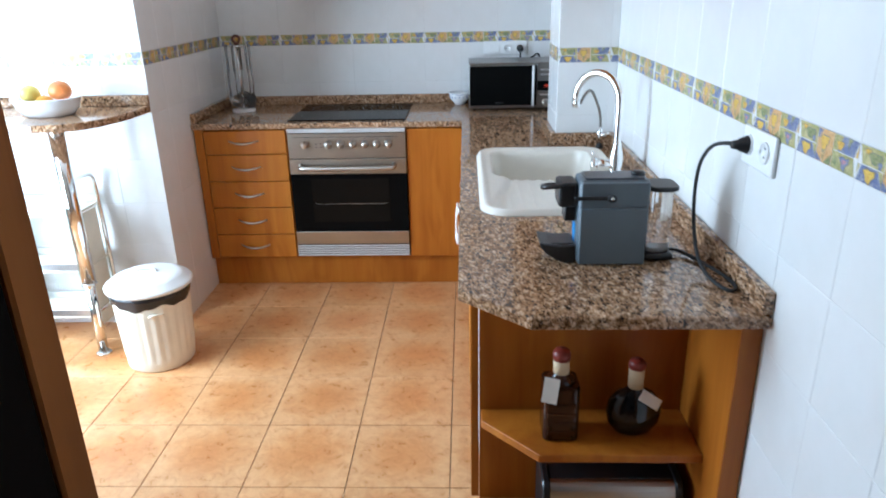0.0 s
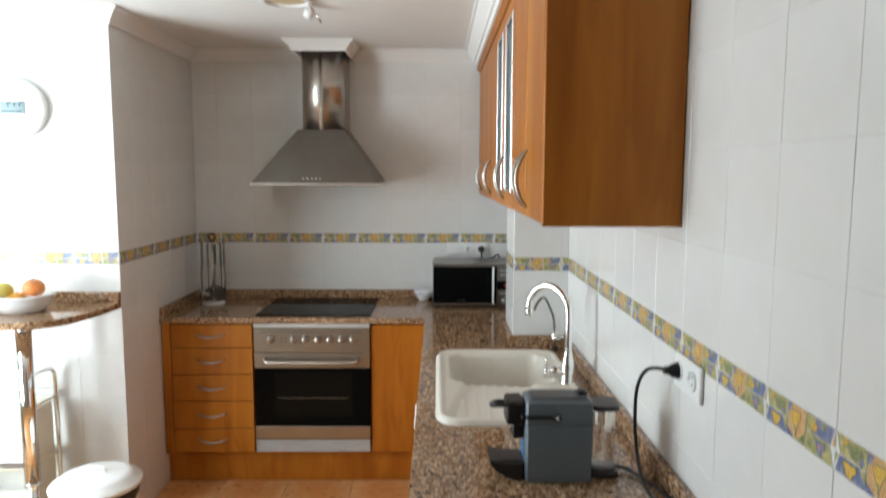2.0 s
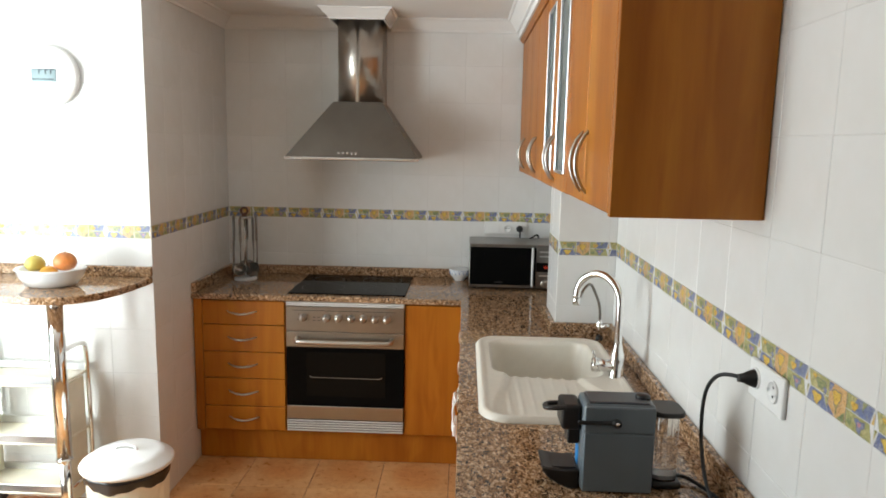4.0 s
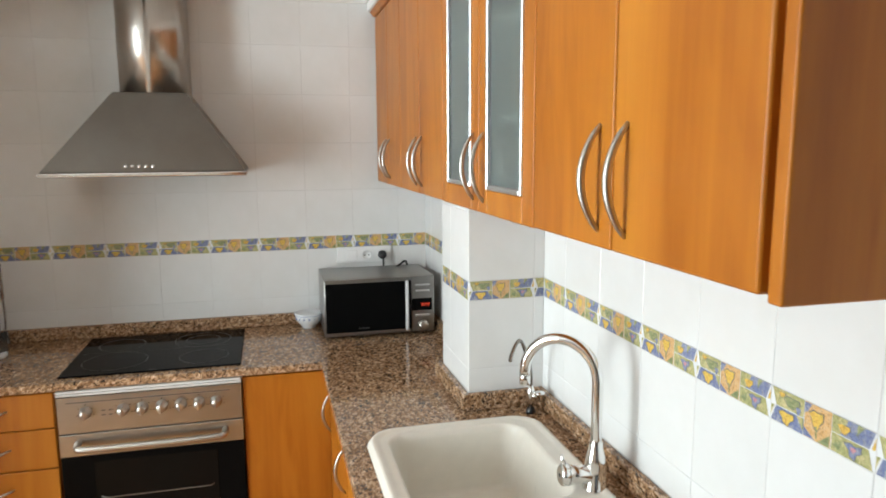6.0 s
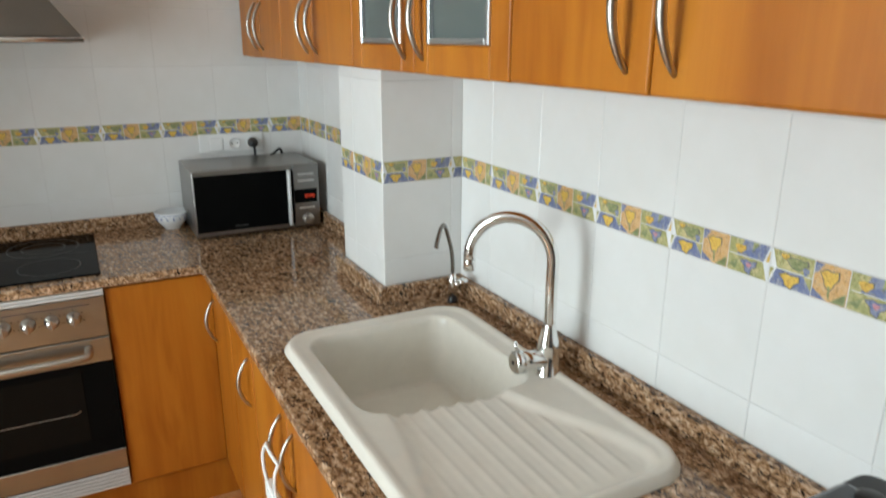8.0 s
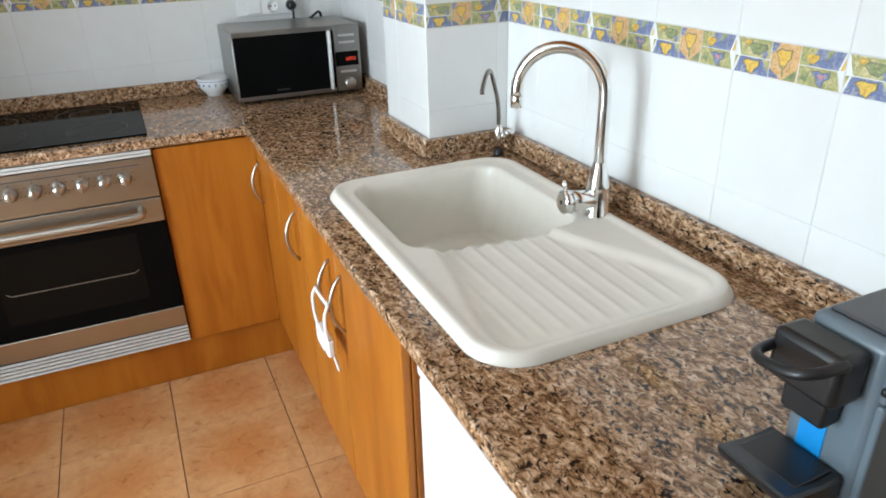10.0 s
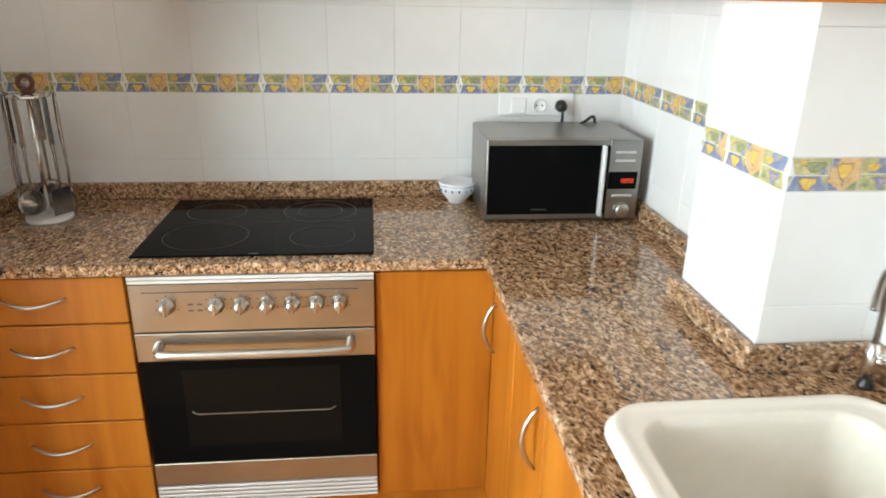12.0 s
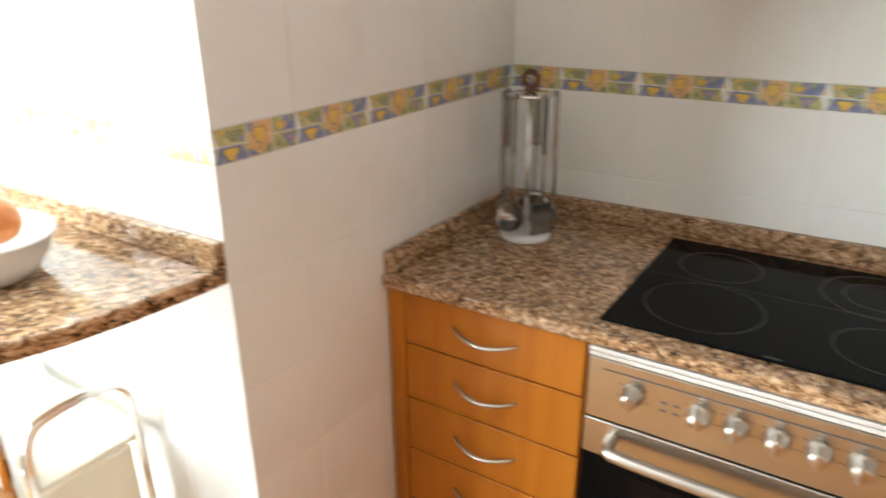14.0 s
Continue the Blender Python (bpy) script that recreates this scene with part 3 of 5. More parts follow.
# ---------------------------------------------------------------- oven and hob
oven = thing("oven", (1.82, 4.7, 0.18), "stainless steel built-in oven with a dark glass door", "oven")
OX0, OX1, OY = 1.532, 2.120, 4.441
Shape().box((OX0 + 0.004, OY + 0.03, 0.182), (OX1 - 0.004, BACK - 0.03, UNDER), BLACK).done("body", oven)
s = Shape().box((OX0, OY, 0.706), (OX1, OY + 0.03, 0.833), STEEL, 0.002)
s.box((OX0 + 0.03, OY - 0.001, 0.812), (OX1 - 0.04, OY + 0.002, 0.8145), GREY_DARK)
for i in range(2):
    for k in range(2):
        s.box((1.668 + 0.022 * i, OY - 0.001, 0.762 + 0.016 * k), (1.68 + 0.022 * i, OY + 0.002, 0.766 + 0.016 * k), GREY_DARK)
s.done("control_panel", oven)
for i in range(2):
    Shape().box((OX0, OY - 0.003, 0.8365 + 0.0100 * i), (OX1, OY + 0.02, 0.8445 + 0.0100 * i), ALU_PAINT, 0.0015).done("vent_strip", oven)
for kx in (1.619, 1.735, 1.795, 1.857, 1.918, 1.977, 2.034):
    k = Shape().lathe([(0.020, 0), (0.020, 0.006), (0.015, 0.008), (0.014, 0.028), (0.012, 0.031), (0, 0.031)], NICKEL, seg=20, m=pose(kx, OY, 0.777, 90, 0, 0))
    k.box((kx - 0.004, OY - 0.036, 0.761), (kx + 0.004, OY - 0.006, 0.793), NICKEL, 0.002)
    for a in range(5):
        g = radians(200 - 55 * a)
        k.box((kx + 0.027 * math.cos(g) - 0.0015, OY - 0.0012, 0.777 + 0.027 * math.sin(g) - 0.0015), (kx + 0.027 * math.cos(g) + 0.0015, OY, 0.777 + 0.027 * math.sin(g) + 0.0015), BLACK)
    k.done("knob", oven)
door = Shape().box((OX0, OY, 0.319), (OX1, OY + 0.03, 0.624), BLACKGLASS, 0.002)
door.box((OX0, OY - 0.002, 0.626), (OX1, OY + 0.03, 0.703), STEEL, 0.002)
door.box((OX0, OY - 0.002, 0.249), (OX1, OY + 0.03, 0.318), STEEL, 0.002)
door = door.done("door", oven)
Shape().box((1.632, OY - 0.0015, 0.372), (2.03, OY, 0.602), OVENGLASS, 0.0005).done("window", door)
s = Shape().tube([(1.648, OY - 0.003, 0.478), (1.66, OY - 0.0035, 0.470), (2.0, OY - 0.0035, 0.470), (2.014, OY - 0.003, 0.478)], 0.0016, STEEL, 6)
s.done("rack_rail", door)
h = Shape().tube([(1.59, OY, 0.672), (1.59, OY - 0.035, 0.668), (1.605, OY - 0.043, 0.662), (2.045, OY - 0.043, 0.662), (2.06, OY - 0.035, 0.668), (2.06, OY, 0.672)], 0.012, NICKEL, 12, 2)
h.done("handle", door)
for i in range(5):
    z = 0.185 + 0.0127 * i
    Shape().box((OX0, OY - 0.002, z), (OX1, OY + 0.02, z + 0.0070), ALU_PAINT, 0.0015).done("grille_slat", oven)
Shape().box((OX0 + 0.002, OY + 0.006, 0.184), (OX1 - 0.002, OY + 0.029, 0.248), BLACK).done("grille_back", oven)

hob = thing("hob", (1.82, 4.72, TOP), "black glass ceramic hob with thin cooking rings set in granite", "hob")
HX0, HX1, HY0, HY1 = 1.530, 2.121, 4.484, 4.974
Shape().box((HX0, HY0, TOP + 0.0005), (HX1, HY1, TOP + 0.0065), BLACKGLASS, 0.002).done("glass", hob)
def ring(x, y, r, name="ring"):
    s = Shape()
    n = 56
    for ra in (r,):
        vs = [[s.bm.verts.new((x + q * math.cos(2 * math.pi * i / n), y + q * math.sin(2 * math.pi * i / n), TOP + 0.0069)) for i in range(n)] for q in (ra - 0.0012, ra + 0.0012)]
        s.paint([s.bm.faces.new((vs[0][i], vs[1][i], vs[1][(i + 1) % n], vs[0][(i + 1) % n])) for i in range(n)], RING)
    return s.done(name, hob)
ring(1.682, 4.628, 0.108)
ring(1.986, 4.612, 0.085)
ring(1.668, 4.842, 0.083)
ring(1.965, 4.842, 0.105)
ring(1.965, 4.842, 0.064)
s = Shape().box((HX0 + 0.02, 4.742, TOP + 0.0067), (HX1 - 0.02, 4.7435, TOP + 0.0069), RING)
s.box((1.812, 4.487, TOP + 0.0067), (1.838, 4.493, TOP + 0.0069), RING)
s.done("marking", hob)

# cooker hood
hood = thing("cooker_hood", (1.83, 4.8, 1.54), "stainless steel pyramid chimney cooker hood", "hood")
hx0, hx1, hy, hz = 1.490, 2.169, 4.60, 1.550
s = Shape().box((hx0, hy, hz), (hx1, BACK - 0.001, hz + 0.014), CHROME, 0.003, 2)
s.box((hx0 + 0.03, hy + 0.03, hz - 0.002), (hx1 - 0.03, BACK - 0.03, hz + 0.002), GREY)
s.done("rim", hood)
# canopy in the darker copy of the hood's steel, its shade in the colour
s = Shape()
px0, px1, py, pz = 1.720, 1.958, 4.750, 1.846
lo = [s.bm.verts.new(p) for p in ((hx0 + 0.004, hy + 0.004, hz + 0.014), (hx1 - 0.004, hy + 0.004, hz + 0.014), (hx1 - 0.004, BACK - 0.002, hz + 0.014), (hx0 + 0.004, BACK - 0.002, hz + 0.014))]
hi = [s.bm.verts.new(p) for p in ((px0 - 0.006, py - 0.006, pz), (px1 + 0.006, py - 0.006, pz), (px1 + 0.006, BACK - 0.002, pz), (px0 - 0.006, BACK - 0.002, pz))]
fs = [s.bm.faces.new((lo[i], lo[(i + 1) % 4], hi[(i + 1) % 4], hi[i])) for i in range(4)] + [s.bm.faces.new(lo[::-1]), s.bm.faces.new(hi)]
s.paint(fs, STEEL_SHADED)
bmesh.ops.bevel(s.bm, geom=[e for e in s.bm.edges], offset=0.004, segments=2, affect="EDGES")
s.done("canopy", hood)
# chimney in the lighter copy of the same steel, its light in the colour
c = Shape().prism([p for p in rounded(px0, px1, py, BACK + 0.1, 0.119, 14) if p[1] < BACK - 0.02] + [(px1, BACK - 0.001), (px0, BACK - 0.001)], pz - 0.004, CEIL - 0.001, STEEL_LIT)
c.bm.normal_update()
for f in c.bm.faces:
    f.smooth = abs(f.normal.z) < 0.5
c.done("chimney", hood)
s = Shape()
slope = math.degrees(math.atan2(pz - hz - 0.014, py - hy - 0.01))
for i in range(5):
    s.lathe([(0.007, 0), (0.007, 0.004), (0.004, 0.006), (0, 0.006)], CHROME, seg=12, m=pose(1.765 + 0.022 * i, hy + 0.0155, hz + 0.034, 90 - 40, 0, 0))
s.done("button", hood)

# ---------------------------------------------------------------- wall units
UX, UZ0, UZ1 = 2.701, 1.499, 2.182
def wall_unit(y0, y1, mid, glazed_doors, label):
    e = thing("wall_cabinet", ((UX + RIGHT) / 2, (y0 + y1) / 2, UZ0), label, "cabinet", "row of wall cabinets")
    s = Shape()
    x0, x1 = UX + 0.021, RIGHT - 0.002
    s.box((x0, y0 + 0.001, UZ0), (x1, y0 + 0.018, UZ1), WOOD)
    s.box((x0, y1 - 0.018, UZ0), (x1, y1 - 0.001, UZ1), WOOD)
    s.box((x0, y0 + 0.018, UZ0), (x1, y1 - 0.018, UZ0 + 0.018), WOOD)
    s.box((x0, y0 + 0.018, UZ1 - 0.018), (x1, y1 - 0.018, UZ1), WOOD)
    s.box((x1 - 0.01, y0 + 0.018, UZ0 + 0.018), (x1, y1 - 0.018, UZ1 - 0.018), WHITE)
    s.done("body", e)
    for a, b, hy in ((y0, mid, mid - 0.038), (mid, y1, mid + 0.040)):
        if glazed_doors:
            d = Shape()
            ga, gb, gz0, gz1 = a + 0.058, b - 0.058, UZ0 + 0.055, UZ1 - 0.055
            d.box((UX, a + 0.0015, UZ0 + 0.001), (UX + 0.019, ga, UZ1 - 0.001), WOOD, 0.004, 2)
            d.box((UX, gb, UZ0 + 0.001), (UX + 0.019, b - 0.0015, UZ1 - 0.001), WOOD, 0.004, 2)
            d.box((UX, ga, UZ0 + 0.001), (UX + 0.019, gb, gz0), WOOD, 0.003)
            d.box((UX, ga, gz1), (UX + 0.019, gb, UZ1 - 0.001), WOOD, 0.003)
            d = d.done("door", e)
            fr = Shape()
            for p, q in (((ga, gz0), (ga + 0.011, gz1)), ((gb - 0.011, gz0), (gb, gz1)), ((ga + 0.011, gz0), (gb - 0.011, gz0 + 0.011)), ((ga + 0.011, gz1 - 0.011), (gb - 0.011, gz1))):
                fr.box((UX - 0.004, p[0], p[1]), (UX + 0.016, q[0], q[1]), ALU, 0.002)
            fr.done("frame", d)
            Shape().box((UX + 0.006, ga + 0.011, gz0 + 0.011), (UX + 0.010, gb - 0.011, gz1 - 0.011), FROST).done("pane", d)
        else:
            d = front_x("door", a, b, UZ0 + 0.001, UZ1 - 0.001, UX, e)
        bow(d, (UX + 0.001, hy, 1.526), (UX + 0.001, hy, 1.678), (-1, 0, 0), 0.030, 0.0052)
    if glazed_doors:
        for z in (1.70, 1.90):
            Shape().box((x0 + 0.005, y0 + 0.018, z), (x1 - 0.012, y1 - 0.018, z + 0.016), WHITE).done("shelf", e)
    return e


solid = "cherry wood wall cabinet with two plain doors"
wall_unit(2.594, 3.190, 2.897, False, solid)
wall_unit(3.190, 3.850, 3.522, True, "cherry wood wall cabinet with two frosted glass doors")
wall_unit(3.850, 4.455, 4.147, False, solid)
wall_unit(4.455, 4.990, 4.712, False, solid)
for y, stack in ((3.30, 5), (3.42, 3), (3.62, 6), (3.72, 4)):
    cup = thing("stacked_bowls", (2.86, y, 1.525), "stack of white bowls behind frosted glass", "bowl", "crockery in the cabinet")
    s = Shape()
    for i in range(stack):
        s.lathe([(0.02, 0.012 * i), (0.035, 0.004 + 0.012 * i), (0.05, 0.03 + 0.012 * i), (0.048, 0.03 + 0.012 * i), (0.03, 0.01 + 0.012 * i), (0, 0.01 + 0.012 * i)], CERAMIC, (2.86, y, 1.525), 18)
    s.done("bowls", cup)
end = thing("cabinet_end_panel", (2.85, 2.55, UZ0), "dark cherry wood end panel of the wall cabinets", "panel")
Shape().box((UX + 0.016, 2.580, UZ0 + 0.001), (RIGHT - 0.002, 2.593, UZ1 - 0.001), WOOD, 0.001).done("filler", end)
Shape().box((UX - 0.002, 2.560, UZ0 - 0.002), (RIGHT - 0.002, 2.580, UZ1), WOOD, 0.003, 2).done("board", end)
cor = thing("cabinet_cornice", (2.85, 3.8, UZ1), "cherry wood cornice along the wall cabinets", "cornice")
prof = [(UX + 0.03, UZ1 + 0.001), (UX - 0.004, UZ1 + 0.001), (UX - 0.009, UZ1 + 0.006), (UX - 0.012, UZ1 + 0.012), (UX - 0.018, UZ1 + 0.017), (UX - 0.018, UZ1 + 0.024), (UX + 0.03, UZ1 + 0.024)]
Shape().prism(prof, 2.541, 4.992, WOOD, axis="y").done("front_run", cor)
prof = [(2.589, UZ1 + 0.001), (2.556, UZ1 + 0.001), (2.549, UZ1 + 0.012), (2.543, UZ1 + 0.017), (2.543, UZ1 + 0.024), (2.589, UZ1 + 0.024)]
Shape().prism(prof, UX + 0.03, RIGHT - 0.003, WOOD, axis="x").done("end_run", cor)
boxing = slab("trim_bulkhead", (2.675, 2.555, UZ1 + 0.026), (RIGHT - 0.001, BACK - 0.004, CEIL - 0.001), PAINT, "white boxing between wall cabinets and ceiling")

# ---------------------------------------------------------------- sink and taps
SX0, SX1, SY0, SY1 = 2.458, 2.945, 2.945, 3.772
def smooth(a, b, x):
    k = min(1, max(0, (x - a) / (b - a)))
    return k * k * (3 - 2 * k)


def inside(x, y, x0, x1, y0, y1, r):
    """How far (x, y) lies inside a rounded rectangle; less than 0 outside."""
    cx, cy, hx, hy_ = (x0 + x1) / 2, (y0 + y1) / 2, (x1 - x0) / 2 - r, (y1 - y0) / 2 - r
    dx, dy = abs(x - cx) - hx, abs(y - cy) - hy_
    return r - (math.hypot(max(dx, 0), max(dy, 0)) + min(max(dx, dy), 0))


def sink_height(x, y):
    d = inside(x, y, SX0, SX1, SY0, SY1, 0.085)
    z = TOP + 0.002 + 0.016 * smooth(0, 0.012, d) - 0.004 * smooth(0.02, 0.034, d)
    # draining board, with flutes that fan out of the bowl
    flare = smooth(3.34, 3.02, y)
    e = inside(x, y, 2.545 - 0.05 * flare, 2.800 + 0.100 * flare, 2.964, 3.50, 0.055)
    z -= 0.013 * smooth(0, 0.026, e)
    flute = math.sin((x - 2.50 + 0.16 * (3.38 - y) * (x - 2.62)) * 2 * math.pi / 0.038)
    z += 0.0020 * smooth(0.012, 0.034, e) * max(0.0, flute) ** 2 * smooth(2.985, 3.03, y)
    # bowl; its near edge bows towards the draining board
    edge = 3.322 + 0.012 * math.cos((x - 2.55) * 11) + 0.004 * math.sin((x - 2.5) * 2 * math.pi / 0.038) * smooth(2.54, 2.58, x) * smooth(2.80, 2.76, x)
    b = inside(x, y, 2.508, 2.878, edge, 3.722, 0.06)
    z -= 0.172 * smooth(0.0, 0.030, b) + 0.010 * smooth(0.03, 0.14, b)
    return z


s = Shape()
NX, NY = 110, 176
grid = []
for j in range(NY + 1):
    row = []
    for i in range(NX + 1):
        # pull the grid's square into the rounded outline
        u_, v_ = SX0 + (SX1 - SX0) * i / NX, SY0 + (SY1 - SY0) * j / NY
        r = 0.085
        cx = min(max(u_, SX0 + r), SX1 - r)
        cy = min(max(v_, SY0 + r), SY1 - r)
        dx, dy = u_ - cx, v_ - cy
        if dx and dy:
            m_ = max(abs(dx), abs(dy)) / math.hypot(dx, dy)
            u_, v_ = cx + dx * m_, cy + dy * m_
        row.append(s.bm.verts.new((u_, v_, sink_height(u_, v_))))
    grid.append(row)
fs = [s.bm.faces.new((grid[j][i], grid[j][i + 1], grid[j + 1][i + 1], grid[j + 1][i])) for j in range(NY) for i in range(NX)]
s.paint(fs, SINK, True)
rim = [grid[0][i] for i in range(NX + 1)] + [grid[j][NX] for j in range(1, NY + 1)] + [grid[NY][i] for i in range(NX - 1, -1, -1)] + [grid[j][0] for j in range(NY - 1, 0, -1)]
low = [s.bm.verts.new((v.co.x, v.co.y, TOP + 0.0005)) for v in rim]
s.paint([s.bm.faces.new((rim[i], rim[(i + 1) % len(rim)], low[(i + 1) % len(rim)], low[i])) for i in range(len(rim))], SINK, True)
sink = thing("sink", (2.7, 3.37, TOP), "cream composite sink with one bowl and a fluted draining board", "sink")
s.done("basin", sink)
Shape().lathe([(0.0, 0.0), (0.036, 0.0), (0.040, 0.003), (0.030, 0.006), (0.012, 0.004), (0, 0.004)], CHROME, (2.70, 3.52, 0.7165), 20).done("drain", sink)

tap = thing("kitchen_tap", (2.918, 3.328, TOP), "chrome swan-neck mixer tap behind the sink", "tap")
bx, by = 2.914, 3.333
s = Shape().lathe([(0.028, 0), (0.028, 0.005), (0.0245, 0.009), (0.0235, 0.060), (0.0205, 0.078), (0.0160, 0.096), (0.0135, 0.112), (0.0125, 0.114), (0, 0.114)], CHROME, (bx, by, TOP + 0.010), 28)
s.done("base", tap)
way = Vector((-0.70, 0.71, 0)).normalized()
cz, rad = 1.140, 0.086
neck = [Vector((bx, by, TOP + 0.09)), Vector((bx, by, 1.02)), Vector((bx, by, 1.09))]
neck += arc(Vector((bx, by, cz)) + way * rad, rad, 180, 0, 18, (way, (0, 0, 1)))
tip = neck[-1]
neck += [tip + Vector((0, 0, -0.012)) + way * 0.001]
Shape().tube(neck, 0.0122, CHROME, 16).done("spout", tap)
Shape().lathe([(0.0116, 0), (0.0126, 0.001), (0.0126, 0.022), (0.0122, 0.023)], CHROME, tuple(tip + Vector((0, 0, -0.034))), 16).done("nozzle", tap)
side = Vector((-1.0, 0.10, 0.05)).normalized()
hub = Vector((bx, by, 0.930))
s = Shape().tube([hub, hub + side * 0.040, hub + side * 0.062], [0.0205, 0.0205, 0.0225], CHROME, 20)
s.tube([hub + side * 0.0635, hub + side * 0.078, hub + side * 0.082], [0.0245, 0.0240, 0.019], CHROME, 20)
s.tube([hub + side * 0.072 + Vector((0, 0, 0.022)), hub + side * 0.078 + Vector((0, 0, 0.046))], [0.0055, 0.0035], CHROME, 10)
s.lathe([(0.0045, 0), (0.0045, 0.001), (0, 0.001)], BLACK, seg=12, m=Matrix.Translation(hub + side * 0.0815) @ side.to_track_quat("Z", "Y").to_matrix().to_4x4())
s.done("lever", tap)

ftap = thing("filter_tap", (2.945, 3.778, TOP), "thin chrome drinking water tap with a black base", "tap")
s = Shape().lathe([(0.014, 0), (0.014, 0.006), (0.011, 0.010), (0.011, 0.020)], BLACK, (2.948, 3.805, TOP + 0.001), 16)
s.lathe([(0.0125, 0.020), (0.0125, 0.062), (0.009, 0.072), (0.006, 0.082), (0, 0.082)], CHROME, (2.948, 3.805, TOP + 0.001), 16)
s.tube([(2.948, 3.805, TOP + 0.052), (2.966, 3.790, TOP + 0.056)], [0.008, 0.011], CHROME, 12)
s.lathe([(0.012, 0), (0.015, 0.003), (0.015, 0.007), (0.010, 0.010), (0, 0.010)], CHROME, (2.968, 3.788, TOP + 0.058), 16)
s.done("base", ftap)
Shape().tube([(2.948, 3.805, 0.94), (2.947, 3.804, 1.02), (2.918, 3.780, 1.085), (2.898, 3.760, 1.120), (2.878, 3.742, 1.116), (2.856, 3.720, 1.09), (2.850, 3.712, 1.076)], 0.0055, UTENSIL, 10, 2).done("spout", ftap)

# ---------------------------------------------------------------- on the worktop
mw = thing("microwave", (2.68, 4.86, TOP), "silver microwave oven with a black door and red display", "microwave")
MX0, MX1, MY, MZ0, MZ1 = 2.436, 2.881, 4.712, TOP + 0.012, 1.128
s = Shape().box((MX0, MY + 0.02, MZ0), (MX1, 5.0, MZ1), STEEL_GREY, 0.004, 2)
for i in range(4):
    s.box((MX0 - 0.0005, 4.80, MZ0 + 0.03 + 0.012 * i), (MX0 + 0.002, 4.88, MZ0 + 0.034 + 0.012 * i), BLACK)
s.done("body", mw)
for x in (MX0 + 0.03, MX1 - 0.03):
    for y in (MY + 0.05, 4.96):
        Shape().lathe([(0.012, 0), (0.014, 0.012)], RUBBER, (x, y, TOP + 0.0005), 12).done("foot", mw)
s = Shape().box((MX0, MY, MZ0), (2.784, MY + 0.02, MZ1), STEEL_GREY, 0.003, 2)
s.box((MX0 + 0.005, MY - 0.0015, MZ0 + 0.016), (2.784, MY + 0.001, MZ1 - 0.016), BLACKGLASS, 0.001)
s.box((MX0 + 0.055, MY - 0.0022, MZ0 + 0.05), (2.719, MY - 0.0014, MZ1 - 0.045), BLACKGLASS)
s.box((2.569, MY - 0.0024, MZ0 + 0.027), (2.614, MY - 0.0014, MZ0 + 0.033), RING)
d = s.done("door", mw)
Shape().box((2.760, MY - 0.022, MZ0 + 0.012), (2.772, MY - 0.0015, MZ1 - 0.014), ALU_PAINT, 0.005, 3).done("handle", d)
s = Shape().box((2.786, MY, MZ0), (MX1, MY + 0.02, MZ1), STEEL_GREY, 0.003, 2)
s.box((2.788, MY - 0.0015, 0.986), (2.872, MY + 0.001, 1.036), BLACKGLASS)
for z in (1.088, 1.064, 0.962):
    s.box((2.802, MY - 0.004, z), (2.862, MY + 0.001, z + 0.008), ALU, 0.002)
s.lathe([(0.021, 0), (0.020, 0.014), (0.016, 0.017), (0, 0.017)], NICKEL, seg=22, m=pose(2.834, MY, 0.925, 90, 0, 0))
s.done("control_panel", mw)
s = Shape()
SEG = {"0": "abcdef", "1": "bc", "8": "abcdefg"}
def digit(x, z, segs, w_=0.0085, h_=0.016, t_=0.0017):
    bars = {"a": (0, h_, w_, h_ + t_), "d": (0, 0, w_, t_), "g": (0, h_ / 2, w_, h_ / 2 + t_), "f": (0, h_ / 2, t_, h_), "e": (0, 0, t_, h_ / 2), "b": (w_ - t_, h_ / 2, w_, h_), "c": (w_ - t_, 0, w_, h_ / 2)}
    for k in segs:
        u0, v0, u1, v1 = bars[k]
        s.box((x + u0, MY - 0.0026, z + v0), (x + u1, MY - 0.0014, z + v1), LED)
for i in range(4):
    digit(2.826 + 0.0095 * i, 1.004, SEG["8"], 0.0068, 0.011, 0.0013)
s.done("display", mw)

bowl = thing("small_bowl", (2.385, 4.945, TOP), "small white china bowl with blue decoration", "bowl")
s = Shape().lathe([(0.028, 0), (0.030, 0.008), (0.036, 0.014), (0.052, 0.034), (0.060, 0.066), (0.0585, 0.067), (0.050, 0.036), (0.032, 0.016), (0, 0.013)], CERAMIC, (2.385, 4.945, TOP + 0.0005), 32)
for i in range(16):
    a = 2 * math.pi * i / 16
    s.box((-0.0022, -0.0006, -0.004), (0.0022, 0.0008, 0.004), BLUE, m=Matrix.Translation((2.385 + 0.0565 * math.cos(a), 4.945 + 0.0565 * math.sin(a), TOP + 0.045)) @ pose(0, 0, 0, 0, 0, math.degrees(a) + 90) @ pose(0, 0, 0, -14, 0, 45 * (i % 2)))
s.lathe([(0.0596, 0), (0.0600, 0.0016)], BLUE, (2.385, 4.945, TOP + 0.058), 32, caps=False)
s.done("bowl", bowl)

